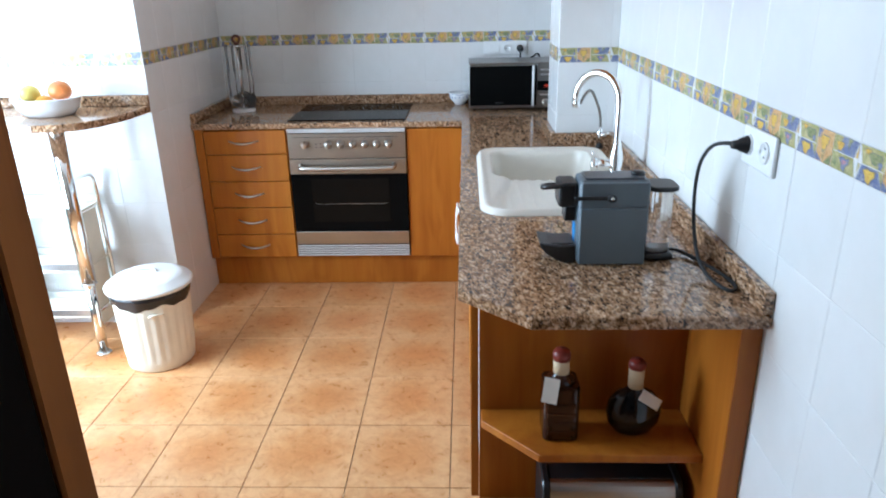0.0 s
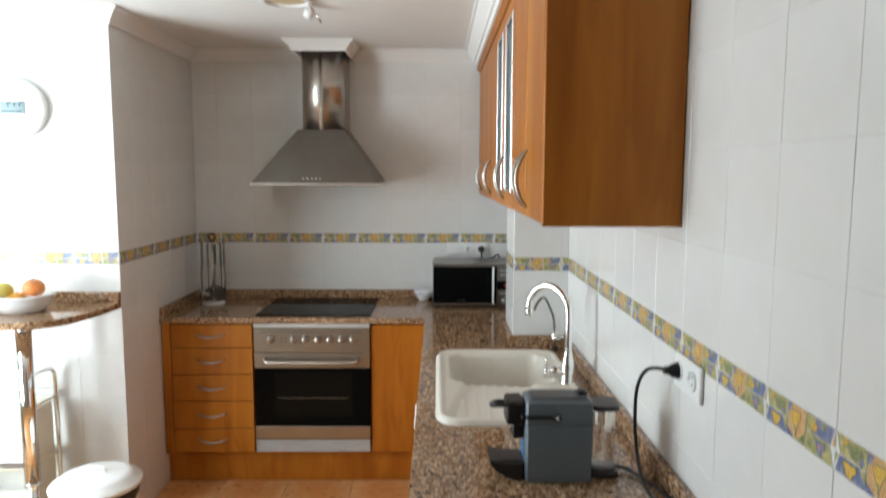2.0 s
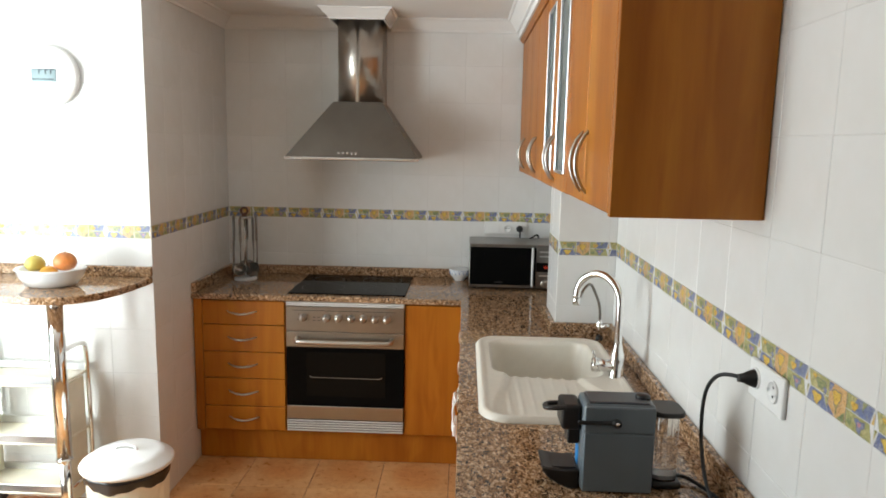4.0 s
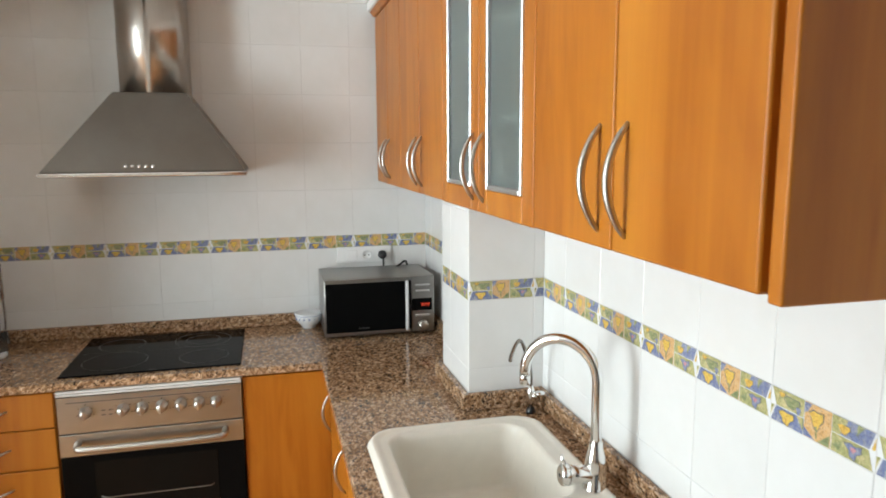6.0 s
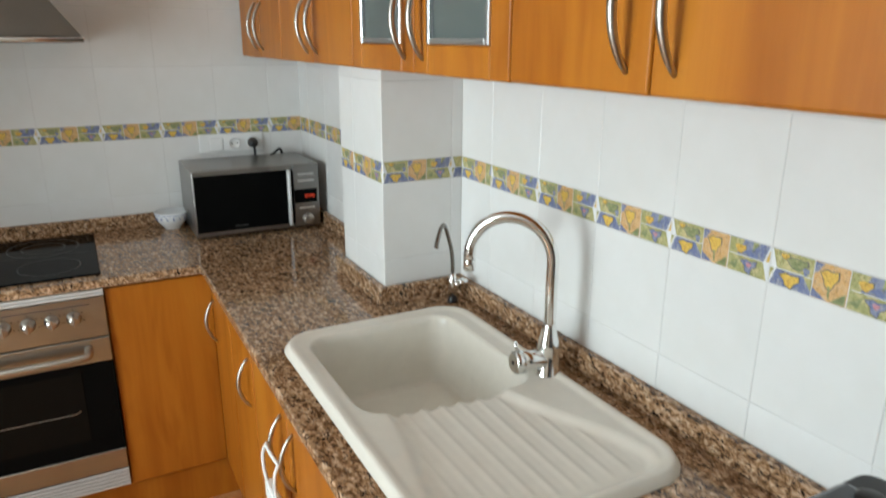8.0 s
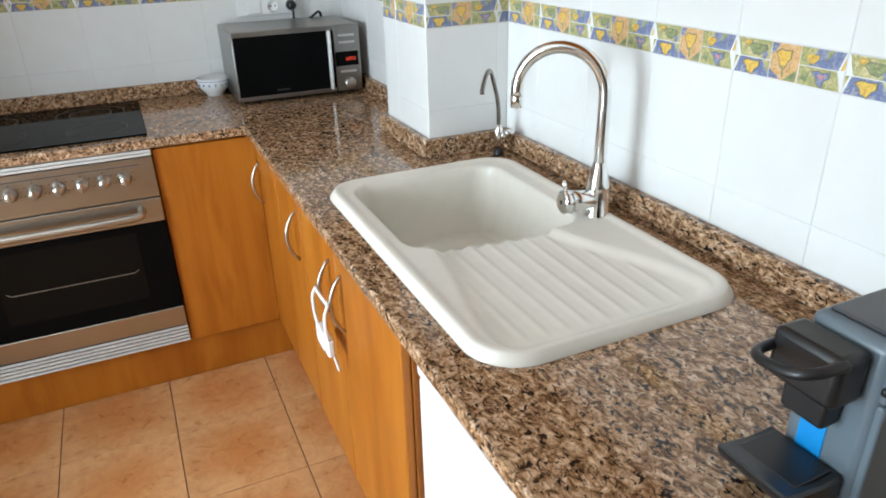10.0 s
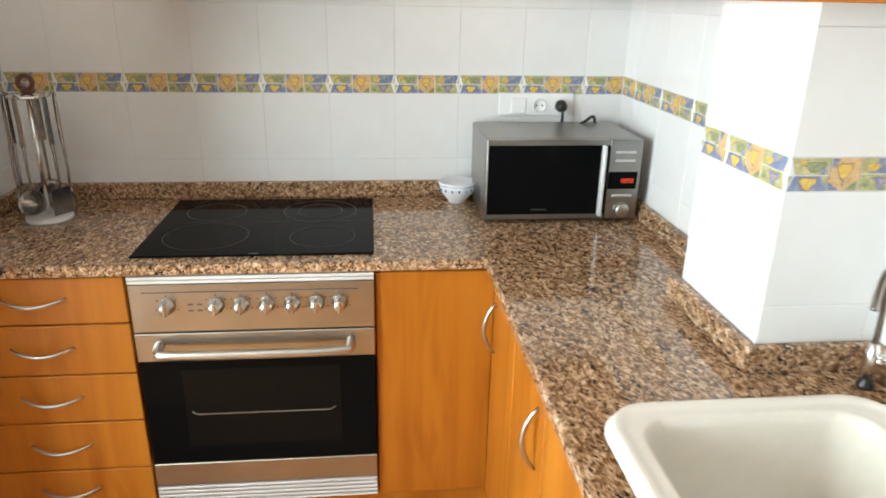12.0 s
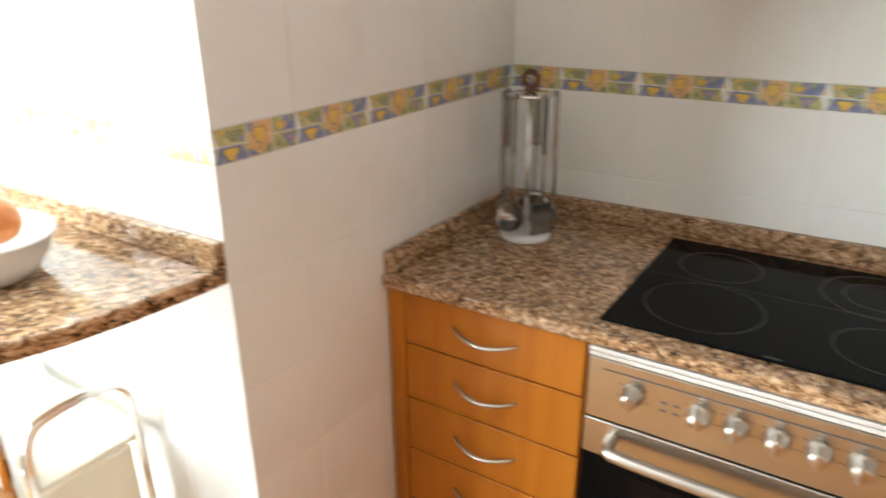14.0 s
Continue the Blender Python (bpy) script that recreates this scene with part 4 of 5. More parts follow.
stand = thing("utensil_stand", (1.205, 4.84, TOP), "chrome stand with hanging kitchen utensils and a marble foot", "utensil stand")
ux, uy = 1.215, 4.815
Shape().lathe([(0.060, 0), (0.062, 0.006), (0.060, 0.014), (0.02, 0.016), (0, 0.016)], CERAMIC, (ux, uy, TOP + 0.0005), 28).done("foot", stand)
s = Shape().tube([(ux, uy, TOP + 0.01), (ux, uy, 1.235)], 0.006, CHROME, 12)
s.lathe([(0.0, 0), (0.05, 0.002), (0.055, 0.006), (0.05, 0.010), (0, 0.012)], CHROME, (ux, uy, 1.222), 24)
s.done("pole", stand)
s = Shape().tube(arc((ux, uy, 1.262), 0.018, -90, 270, 18, ((1, 0, 0), (0, 0, 1))), 0.0065, KNOB_WOOD, 10)
s.lathe([(0.012, 0), (0.016, 0.006), (0.010, 0.014)], KNOB_WOOD, (ux, uy, 1.234), 14)
s.done("ring_knob", stand)
def utensil(ang, head):
    r = 0.056
    m = Matrix.Translation((ux, uy, 0)) @ pose(0, 0, 0, 0, 0, ang)
    s = Shape()
    def P(x, y, z):
        return m @ Vector((x, y, z))
    s.tube([P(r - 0.004, 0, 1.232), P(r + 0.006, 0, 1.236), P(r + 0.008, 0, 1.226)], 0.003, UTENSIL, 8)
    s.box((-0.008, -0.0022, 1.10), (0.008, 0.0022, 1.228), UTENSIL, 0.002, m=m @ pose(r + 0.006, 0, 0, 0, 0, 90))
    s.tube([P(r + 0.006, 0, 1.105), P(r + 0.009, 0, 1.03), P(r + 0.006, 0, 0.98)], [0.0045, 0.0035, 0.004], UTENSIL, 8, 1)
    if head == "ladle":
        s.lathe([(0.0, -0.034), (0.018, -0.031), (0.032, -0.016), (0.036, 0.0), (0.034, 0.0), (0.030, -0.014), (0.0, -0.030)], UTENSIL, seg=20, m=m @ pose(r + 0.018, 0, 0.955, 0, 62, 0))
    elif head == "skimmer":
        s.lathe([(0.0, -0.008), (0.03, -0.005), (0.042, 0.0), (0.041, 0.002), (0.0, -0.005)], UTENSIL, seg=22, m=m @ pose(r + 0.010, 0, 0.945, 0, 84, 0))
    elif head == "spoon":
        s.lathe([(0.0, -0.010), (0.02, -0.007), (0.030, 0.0), (0.029, 0.001), (0.0, -0.007)], UTENSIL, sy=0.8, seg=18, m=m @ pose(r + 0.012, 0, 0.948, 0, 82, 0))
    else:
        s.box((-0.03, -0.001, 0.91), (0.03, 0.001, 0.985), UTENSIL, 0.0008, m=m @ pose(r + 0.007, 0, 0, 0, 0, 90))
    return s.done("utensil", stand)
for a, hd in ((-95, "ladle"), (-30, "turner"), (30, "spoon"), (100, "skimmer"), (175, "spoon"), (-155, "skimmer")):
    utensil(a, hd)

# coffee machine
cm = thing("coffee_machine", (2.75, 2.66, TOP), "grey capsule coffee machine with black head and clear water tank", "coffee machine")
CX0, CX1, CY0, CY1 = 2.672, 2.832, 2.595, 2.692
s = Shape().box((CX0, CY0 + 0.004, TOP + 0.0005), (CX1, CY1 - 0.004, 1.102), GREY, 0.012, 3)
s.box((CX0 + 0.004, CY0, TOP + 0.003), (CX1 - 0.004, CY0 + 0.01, 1.033), GREY, 0.003, 2)
s.box((CX0 + 0.004, CY0, 1.036), (CX1 - 0.004, CY0 + 0.012, 1.098), GREY, 0.003, 2)
s.box((CX0 + 0.014, CY0 + 0.014, 1.100), (CX1 - 0.014, CY1 - 0.014, 1.106), GREY_DARK, 0.003, 2)
s.lathe([(0.016, 0), (0.016, 0.008), (0.012, 0.011), (0, 0.011)], BLACK, (CX1 - 0.022, 2.645, 1.103), 18)
s.done("body", cm)
s = Shape().box((2.628, 2.615, 1.03), (2.671, 2.692, 1.092), BLACK, 0.008, 3)
s.box((2.645, 2.63, 0.99), (2.671, 2.68, 1.03), BLACK, 0.004, 2)
s.tube([(2.638, 2.618, 1.085), (2.60, 2.622, 1.082), (2.594, 2.65, 1.072), (2.60, 2.69, 1.066), (2.638, 2.69, 1.068)], 0.006, BLACK, 10, 2)
s.box((2.66, CY0 - 0.006, 1.056), (2.745, CY0 + 0.001, 1.066), BLACK, 0.003, 2)
s.lathe([(0.010, 0), (0.010, 0.008), (0, 0.009)], BLACK, seg=16, m=pose(2.744, CY0, 1.061, 90, 0, 0))
s.lathe([(0.004, 0), (0.004, 0.0105), (0, 0.0105)], CHROME, seg=12, m=pose(2.744, CY0, 1.061, 90, 0, 0))
s.done("head", cm)
s = Shape()
prof = [(2.671, TOP + 0.0005), (2.671, TOP + 0.050), (2.64, TOP + 0.047), (2.605, TOP + 0.052), (2.588, TOP + 0.056), (2.590, TOP + 0.044), (2.604, TOP + 0.026), (2.625, TOP + 0.011), (2.65, TOP + 0.0005)]
s.prism(prof, 2.61, 2.70, BLACK, axis="y", bevel=0.003)
s.box((2.612, 2.62, TOP + 0.044), (2.665, 2.69, TOP + 0.0515), BLACK, 0.001)
s.done("drip_tray", cm)
s = Shape().box((CX1 + 0.001, 2.615, TOP + 0.004), (2.90, 2.70, TOP + 0.022), BLACK, 0.006, 2)
s.done("tank_base", cm)
s = Shape().prism(rounded(CX1 + 0.003, 2.892, 2.618, 2.697, 0.02, 4), TOP + 0.023, 1.066, GLASS)
inner = rounded(CX1 + 0.0055, 2.8895, 2.6205, 2.6945, 0.018, 4)
s.prism(inner, TOP + 0.0255, 1.0655, GLASS)
s.done("water_tank", cm)
Shape().prism(rounded(CX1 + 0.0062, 2.8888, 2.6212, 2.6938, 0.017, 4), TOP + 0.026, TOP + 0.036, WHITE).done("tank_valve", cm)
Shape().prism(rounded(CX1 + 0.001, 2.903, 2.614, 2.70, 0.022, 5), 1.067, 1.079, BLACK, bevel=0.003, seg=2).done("tank_lid", cm)
Shape().box((2.672 - 0.0012, 2.64, 0.915), (2.672 + 0.002, 2.67, 0.98), STICKER, 0.0005).done("sticker", cm)
settle = Matrix.Translation((0, -0.020, TOP)) @ Matrix.Diagonal((1, 1, 0.93, 1)) @ Matrix.Translation((0, 0, -TOP))
for part in cm.children:
    part.matrix_basis = settle @ part.matrix_basis
cable = [(2.892, 2.64, 0.899), (2.915, 2.648, 0.898), (2.940, 2.63, 0.8925), (2.968, 2.56, 0.891), (2.988, 2.49, 0.891), (2.990, 2.435, 0.891), (2.970, 2.412, 0.891), (2.950, 2.445, 0.893), (2.938, 2.51, 0.902), (2.935, 2.56, 0.935), (2.936, 2.60, 1.00), (2.938, 2.615, 1.07), (2.940, 2.605, 1.125), (2.946, 2.57, 1.165), (2.956, 2.535, 1.180), (2.975, 2.513, 1.181)]
Shape().tube(cable, 0.0042, RUBBER, 10, 2).done("cable", cm)
s = Shape().lathe([(0.008, 0), (0.010, 0.012), (0.013, 0.016), (0.020, 0.034), (0.0205, 0.042), (0, 0.042)], BLACK, seg=20, m=pose(2.968, 2.512, 1.180, 0, 90, 0))
s.done("plug", cm)

sock = thing("wall_socket", (RIGHT, 2.46, 1.178), "white double wall socket plate", "socket")
s = Shape().box((RIGHT - 0.010, 2.392, 1.138), (RIGHT - 0.0005, 2.546, 1.218), WHITE, 0.004, 2)
s.done("plate", sock)
def socket_well(m, parent):
    s = Shape()
    s.lathe([(0.022, 0.0), (0.022, 0.004), (0.019, 0.004), (0.0185, 0.0008), (0, 0.0008)], WHITE, seg=26, m=m)
    for dx in (-0.009, 0.009):
        s.lathe([(0.003, 0.0012), (0, 0.0013)], BLACK, seg=10, m=m @ Matrix.Translation((dx, 0, 0)))
    for dy in (-0.0185, 0.0185):
        s.box((-0.003, dy - 0.002, 0.001), (0.003, dy + 0.002, 0.0045), ALU, m=m)
    return s.done("socket", parent)
for y in (2.432, 2.512):
    socket_well(pose(RIGHT - 0.0098, y, 1.180, 0, -90, 0), sock)

plate = thing("socket_plate", (2.65, BACK, 1.175), "white triple plate with a switch and two sockets above the microwave", "socket")
Shape().box((2.520, BACK - 0.010, 1.144), (2.760, BACK - 0.0005, 1.214), WHITE, 0.003, 2).done("plate", plate)
Shape().box((2.557, BACK - 0.014, 1.150), (2.607, BACK - 0.0095, 1.199), WHITE, 0.002).done("switch", plate)
for x in (2.650, 2.718):
    socket_well(pose(x, BACK - 0.0098, 1.175, 90, 0, 0), plate)
plug = thing("black_plug", (2.718, BACK - 0.03, 1.175), "black plug with cable in the socket behind the microwave", "plug")
s = Shape().lathe([(0.019, 0), (0.0195, 0.008), (0.016, 0.026), (0.010, 0.034), (0, 0.034)], BLACK, seg=20, m=pose(2.718, BACK - 0.011, 1.175, 90, 0, 0))
s.tube([(2.718, BACK - 0.035, 1.172), (2.719, BACK - 0.042, 1.15), (2.722, BACK - 0.018, 1.07), (2.73, BACK - 0.012, 0.98), (2.74, BACK - 0.035, 0.90)], 0.0045, RUBBER, 8, 2)
s.done("plug", plug)
lead = thing("cable_loop", (2.80, 5.0, 1.128), "black cable loop on top of the microwave", "cable")
Shape().tube([(2.772, 4.965, 1.1275), (2.79, 4.97, 1.135), (2.806, 4.975, 1.148), (2.818, 4.98, 1.147), (2.822, 4.985, 1.134), (2.824, 4.988, 1.1275)], 0.0048, RUBBER, 8, 2).done("loop", lead)

# ---------------------------------------------------------------- end shelf contents
SH = 0.459
bt = thing("amber_bottle", (2.642, 2.53, SH), "square amber liqueur bottle with red wax top and paper tag", "bottle")
bx1, by1 = 2.642, 2.53
s = Shape().prism(rounded(bx1 - 0.043, bx1 + 0.043, by1 - 0.043, by1 + 0.043, 0.014, 4), SH + 0.0005, SH + 0.150, AMBER, bevel=0.006, seg=2)
s.lathe([(0.040, 0), (0.030, 0.014), (0.017, 0.024), (0.016, 0.03)], AMBER, (bx1, by1, SH + 0.146), 22)
for z in (0.02, 0.045, 0.07, 0.095):
    s.box((bx1 - 0.034, by1 - 0.0455, SH + z), (bx1 + 0.034, by1 - 0.042, SH + z + 0.012), AMBER, 0.002)
s.done("glass", bt)
Shape().lathe([(0.019, 0), (0.0195, 0.034), (0.018, 0.036)], BAND, (bx1, by1, SH + 0.17), 20).done("seal", bt)
Shape().lathe([(0.021, 0), (0.0215, 0.016), (0.017, 0.024), (0, 0.026)], WAX, (bx1, by1, SH + 0.206), 20).done("stopper", bt)
Shape().box((-0.018, -0.0008, -0.032), (0.018, 0.0008, 0.032), PAPER, 0.0003, m=pose(bx1 - 0.030, by1 - 0.052, SH + 0.150, -8, 6, -12)).done("tag", bt)
bt = thing("round_bottle", (2.822, 2.53, SH), "round dark glass flask with cream neck and paper tag", "bottle")
bx1 = 2.822
Shape().lathe([(0.03, 0), (0.045, 0.008), (0.062, 0.034), (0.067, 0.062), (0.062, 0.09), (0.044, 0.114), (0.022, 0.126), (0.016, 0.134)], DARKBOTTLE, (bx1, by1, SH + 0.0005), 32, sy=0.62).done("glass", bt)
Shape().lathe([(0.0185, 0), (0.0185, 0.05), (0.017, 0.052)], BAND, (bx1, by1, SH + 0.13), 20).done("seal", bt)
Shape().lathe([(0.020, 0), (0.0205, 0.012), (0.016, 0.02), (0, 0.022)], WAX, (bx1, by1, SH + 0.182), 20).done("stopper", bt)
Shape().box((-0.028, -0.0008, -0.014), (0.028, 0.0008, 0.014), PAPER, 0.0003, m=pose(bx1 + 0.026, by1 - 0.042, SH + 0.118, -25, 35, 0)).done("tag", bt)

toaster = thing("toaster", (2.78, 2.53, 0.173), "long stainless steel toaster with black ends", "toaster")
tx0, tx1, tz = 2.600, 2.945, 0.173
prof = rounded(2.462, 2.612, tz + 0.012, tz + 0.175, 0.03, 4)
Shape().prism(prof, tx0 + 0.02, tx1 - 0.02, STEEL, axis="x").done("body", toaster)
prof = rounded(2.458, 2.616, tz + 0.006, tz + 0.180, 0.032, 4)
for x in (tx0, tx1 - 0.02):
    Shape().prism(prof, x, x + 0.02, BLACK, axis="x", bevel=0.004).done("end_cap", toaster)
Shape().box((tx0 + 0.02, 2.49, tz + 0.172), (tx1 - 0.02, 2.585, tz + 0.1765), BLACK, 0.001).done("slot", toaster)
Shape().box((tx0 + 0.01, 2.47, tz + 0.0005), (tx1 - 0.01, 2.605, tz + 0.014), BLACK).done("foot", toaster)
s = Shape()
for i in range(4):
    s.tube(arc((tx1 - 0.045, 2.4605, tz + 0.115 - 0.022 * i), 0.008, 60, 320, 12, ((1, 0, 0), (0, 0, 1))), 0.002, BLACK, 6)
s.lathe([(0.008, 0), (0.008, 0.008), (0, 0.009)], NICKEL, seg=14, m=pose(tx1 - 0.045, 2.462, tz + 0.032, 90, 0, 0))
s.done("button", toaster)

# ---------------------------------------------------------------- breakfast bar corner
BAR = 1.045
bar = thing("breakfast_bar", (0.7, 3.85, BAR), "granite breakfast bar with a wavy edge on a chrome leg", "bar table")
edge = [(NICHE, PIER - 0.001), (1.055, 3.98), (1.048, 3.88), (1.034, 3.79), (1.004, 3.70), (0.955, 3.635), (0.89, 3.598), (0.80, 3.590), (0.70, 3.605), (0.60, 3.632), (0.50, 3.645), (0.36, 3.64), (0.30, 3.66), (0.29, 3.72), (0.29, PIER - 0.001)]
b = filled(edge, None, BAR - 0.03, BAR, GRANITE, "top", 0.005)
attach(b, bar)
Shape().box((0.29, PIER - 0.022, BAR + 0.001), (NICHE, PIER - 0.001, BAR + 0.045), GRANITE, 0.002).done("upstand", bar)
s = Shape().tube([(0.797, 3.745, 0.006), (0.797, 3.745, 0.335)], 0.0215, CHROME, 20)
s.tube([(0.797, 3.745, 0.335), (0.797, 3.745, BAR - 0.032)], 0.030, CHROME, 20)
s.lathe([(0.033, 0), (0.033, 0.006), (0.025, 0.010)], CHROME, (0.797, 3.745, 0.0005), 20)
s.lathe([(0.031, 0), (0.034, 0.004), (0.031, 0.012)], CHROME, (0.797, 3.745, 0.332), 20)
s.lathe([(0.03, 0), (0.05, 0.006), (0.05, 0.010)], CHROME, (0.797, 3.745, BAR - 0.0415), 20)
s.done("leg", bar)

fb = thing("fruit_bowl", (0.745, 3.820, BAR), "white oval bowl with fruit on the bar", "bowl")
Shape().lathe([(0.075, 0), (0.085, 0.004), (0.108, 0.035), (0.118, 0.066), (0.122, 0.068), (0.120, 0.072), (0.112, 0.068), (0.098, 0.034), (0.07, 0.010), (0, 0.008)], CERAMIC, (0.745, 3.820, BAR + 0.0005), 40, 1.12, 0.92).done("bowl", fb)
def fruit(name, at, r, mat, label, squash=0.92):
    e = thing(name, at, label, "fruit", "fruit in the bowl")
    prof = []
    for i in range(13):
        a = math.pi * i / 12
        rr = r * math.sin(a)
        hh = -r * squash * math.cos(a) * (1 - 0.18 * math.cos(a / 2) ** 8)
        prof.append((max(rr, 0.0), hh - (0.006 if i == 12 else 0)))
    Shape().lathe(prof, mat, at, 22).done("flesh", e)
    Shape().tube([(at[0], at[1], at[2] + r * 0.8), (at[0] + 0.004, at[1], at[2] + r * 1.08)], 0.0018, WOOD_DARK, 6).done("stalk", e)
fruit("apple", (0.800, 3.828, BAR + 0.094), 0.044, APPLE, "red and orange apple in the white bowl")
fruit("pear", (0.680, 3.822, BAR + 0.084), 0.038, LEMON, "yellow green fruit in the white bowl")
fruit("orange", (0.738, 3.815, BAR + 0.046), 0.036, ORANGE, "orange at the bottom of the white bowl")

clock = thing("wall_clock", (0.66, PIER, 1.886), "round white wall clock with a grey digital display", "clock")
s = Shape().lathe([(0.120, 0), (0.124, 0.006), (0.122, 0.018), (0.108, 0.026), (0, 0.028)], WHITE, seg=48, m=pose(0.665, PIER - 0.001, 1.886, 90, 0, 0))
s.done("case", clock)
Shape().box((0.595, PIER - 0.032, 1.862), (0.70, PIER - 0.026, 1.915), DISPLAY, 0.002).done("display", clock)
s = Shape()
for x in (0.628, 0.655, 0.678):
    s.box((x, PIER - 0.033, 1.893), (x + 0.004, PIER - 0.0318, 1.912), INK).box((x + 0.002, PIER - 0.033, 1.908), (x + 0.014, PIER - 0.0318, 1.912), INK)
s.box((0.60, PIER - 0.033, 1.870), (0.69, PIER - 0.0318, 1.874), INK)
s.done("digits", clock)

trolley = thing("serving_trolley", (0.45, 3.91, 0), "chrome tube trolley with cream panels on casters under the bar", "trolley")
for x in (0.762, 0.34):
    s = Shape().tube([(x, 3.80, 0.05), (x, 3.80, 0.68), (x, 3.815, 0.752), (x, 3.86, 0.766), (x, 3.95, 0.766), (x, 4.0, 0.752), (x, 4.012, 0.68), (x, 4.012, 0.05)], 0.0105, CHROME, 12, 2)
    s.tube([(x, 3.80, 0.16), (x, 4.012, 0.16)], 0.007, CHROME, 10)
    s.done("frame", trolley)
    for y in (3.80, 4.012):
        s = Shape().lathe([(0.0, -0.010), (0.020, -0.010), (0.025, -0.006), (0.025, 0.006), (0.020, 0.010), (0, 0.010)], RUBBER, seg=20, m=pose(x, y, 0.0255, 0, 90, 0))
        s.box((x - 0.013, y - 0.008, 0.024), (x + 0.013, y + 0.008, 0.056), BLACK, 0.003)
        s.done("caster", trolley)
for z, mat in ((0.615, CREAM), (0.36, CREAM), (0.14, CREAM)):
    s = Shape().box((0.345, 3.805, z), (0.757, 4.008, z + 0.012), mat, 0.003)
    s.box((0.345, 3.803, z + 0.012), (0.757, 3.809, z + 0.045), ALU, 0.002).box((0.345, 4.004, z + 0.012), (0.757, 4.010, z + 0.045), ALU, 0.002)
    s.done("tray", trolley)

for x in (0.738, 0.352):
    Shape().box((x, 3.813, 0.155), (x + 0.012, 3.999, 0.605), CREAM, 0.003).done("end_panel", trolley)
    Shape().box((x, 3.813, 0.075), (x + 0.012, 3.999, 0.135), CREAM, 0.003).done("end_panel", trolley)

# waste bin
bin_ = thing("waste_bin", (1.075, 3.735, 0), "cream ribbed plastic bin with white lid and black bag", "bin")
bnx, bny = 1.080, 3.702
s = Shape()
n = 96
rings = []
for z, r, rib in ((0.001, 0.132, 0), (0.008, 0.138, 0), (0.05, 0.141, 0), (0.065, 0.1415, 1), (0.27, 0.152, 1), (0.285, 0.153, 0), (0.345, 0.156, 0)):
    rings.append([s.bm.verts.new((bnx + (r + rib * 0.0022 * (1 if (i // 2) % 2 else -1)) * math.cos(2 * math.pi * i / n), bny + (r + rib * 0.0022 * (1 if (i // 2) % 2 else -1)) * math.sin(2 * math.pi * i / n), z)) for i in range(n)])
fs = [s.bm.faces.new((a_[i], a_[(i + 1) % n], b_[(i + 1) % n], b_[i])) for a_, b_ in zip(rings, rings[1:]) for i in range(n)]
s.paint(fs, CREAM, True)
s.paint([s.bm.faces.new(rings[0][::-1])], CREAM)
s.done("pail", bin_)
s = Shape()
rings = []
for k, (z, r) in enumerate(((0.30, 0.1565), (0.31, 0.160), (0.335, 0.164), (0.352, 0.166), (0.350, 0.150))):
    rings.append([s.bm.verts.new((bnx + (r + 0.002 * math.sin(9 * a_ + k)) * math.cos(a_), bny + (r + 0.002 * math.sin(9 * a_ + k)) * math.sin(a_), z + (0.008 * math.sin(5 * a_) + 0.004 * math.sin(13 * a_) if k < 2 else 0))) for a_ in (2 * math.pi * i / 64 for i in range(64))])
s.paint([s.bm.faces.new((a_[i], a_[(i + 1) % 64], b_[(i + 1) % 64], b_[i])) for a_, b_ in zip(rings, rings[1:]) for i in range(64)], BAG, True)
s.done("bag", bin_)
s = Shape().lathe([(0.166, 0), (0.174, -0.002), (0.176, 0.008), (0.170, 0.016), (0.150, 0.024), (0.143, 0.034), (0.12, 0.044), (0.112, 0.044), (0.06, 0.056), (0, 0.060)], WHITE, (bnx, bny, 0.357), 48)
s.done("lid", bin_)
Shape().tube([(bnx - 0.045, bny - 0.01, 0.406), (bnx - 0.04, bny - 0.01, 0.432), (bnx + 0.04, bny - 0.01, 0.432), (bnx + 0.045, bny - 0.01, 0.406)], 0.006, WHITE, 10, 2).done("lid_handle", bin_)
Shape().tube([(bnx + 0.05, bny - 0.148, 0.262), (bnx + 0.052, bny - 0.157, 0.275), (bnx + 0.10, bny - 0.131, 0.275), (bnx + 0.098, bny - 0.122, 0.262)], 0.004, CREAM, 8, 1).done("handle", bin_)

# balcony door leaf, open into the room
bd = thing("balcony_door", (0.4, 3.585, 0), "open glazed balcony door leaf with a dark frame", "door")
s = Shape()
for x0, x1 in ((0.02, 0.09), (0.50, 0.570)):
    s.box((x0, 3.565, 0.03), (x1, 3.605, 1.985), FRAME_DARK, 0.003)
for z0, z1 in ((0.03, 0.13), (0.95, 1.03), (1.90, 1.985)):
    s.box((0.09, 3.567, z0), (0.50, 3.603, z1), FRAME_DARK, 0.003)
s.done("frame", bd)
for z0, z1 in ((0.13, 0.95), (1.03, 1.90)):
    p = Shape().box((0.09, 3.582, z0), (0.50, 3.588, z1), PANE).done("pane", bd)
    p.visible_shadow = False
Shape().tube([(0.535, 3.565, 1.06), (0.535, 3.53, 1.06), (0.45, 3.525, 1.06)], 0.008, NICKEL, 10, 1).done("handle", bd)
f = Shape()
f.box((-0.10, OPEN_Y0, 0.02), (-0.02, OPEN_Y0 + 0.05, OPEN_Z), FRAME_DARK, 0.003).box((-0.10, OPEN_Y1 - 0.05, 0.02), (-0.02, OPEN_Y1, OPEN_Z), FRAME_DARK, 0.003)
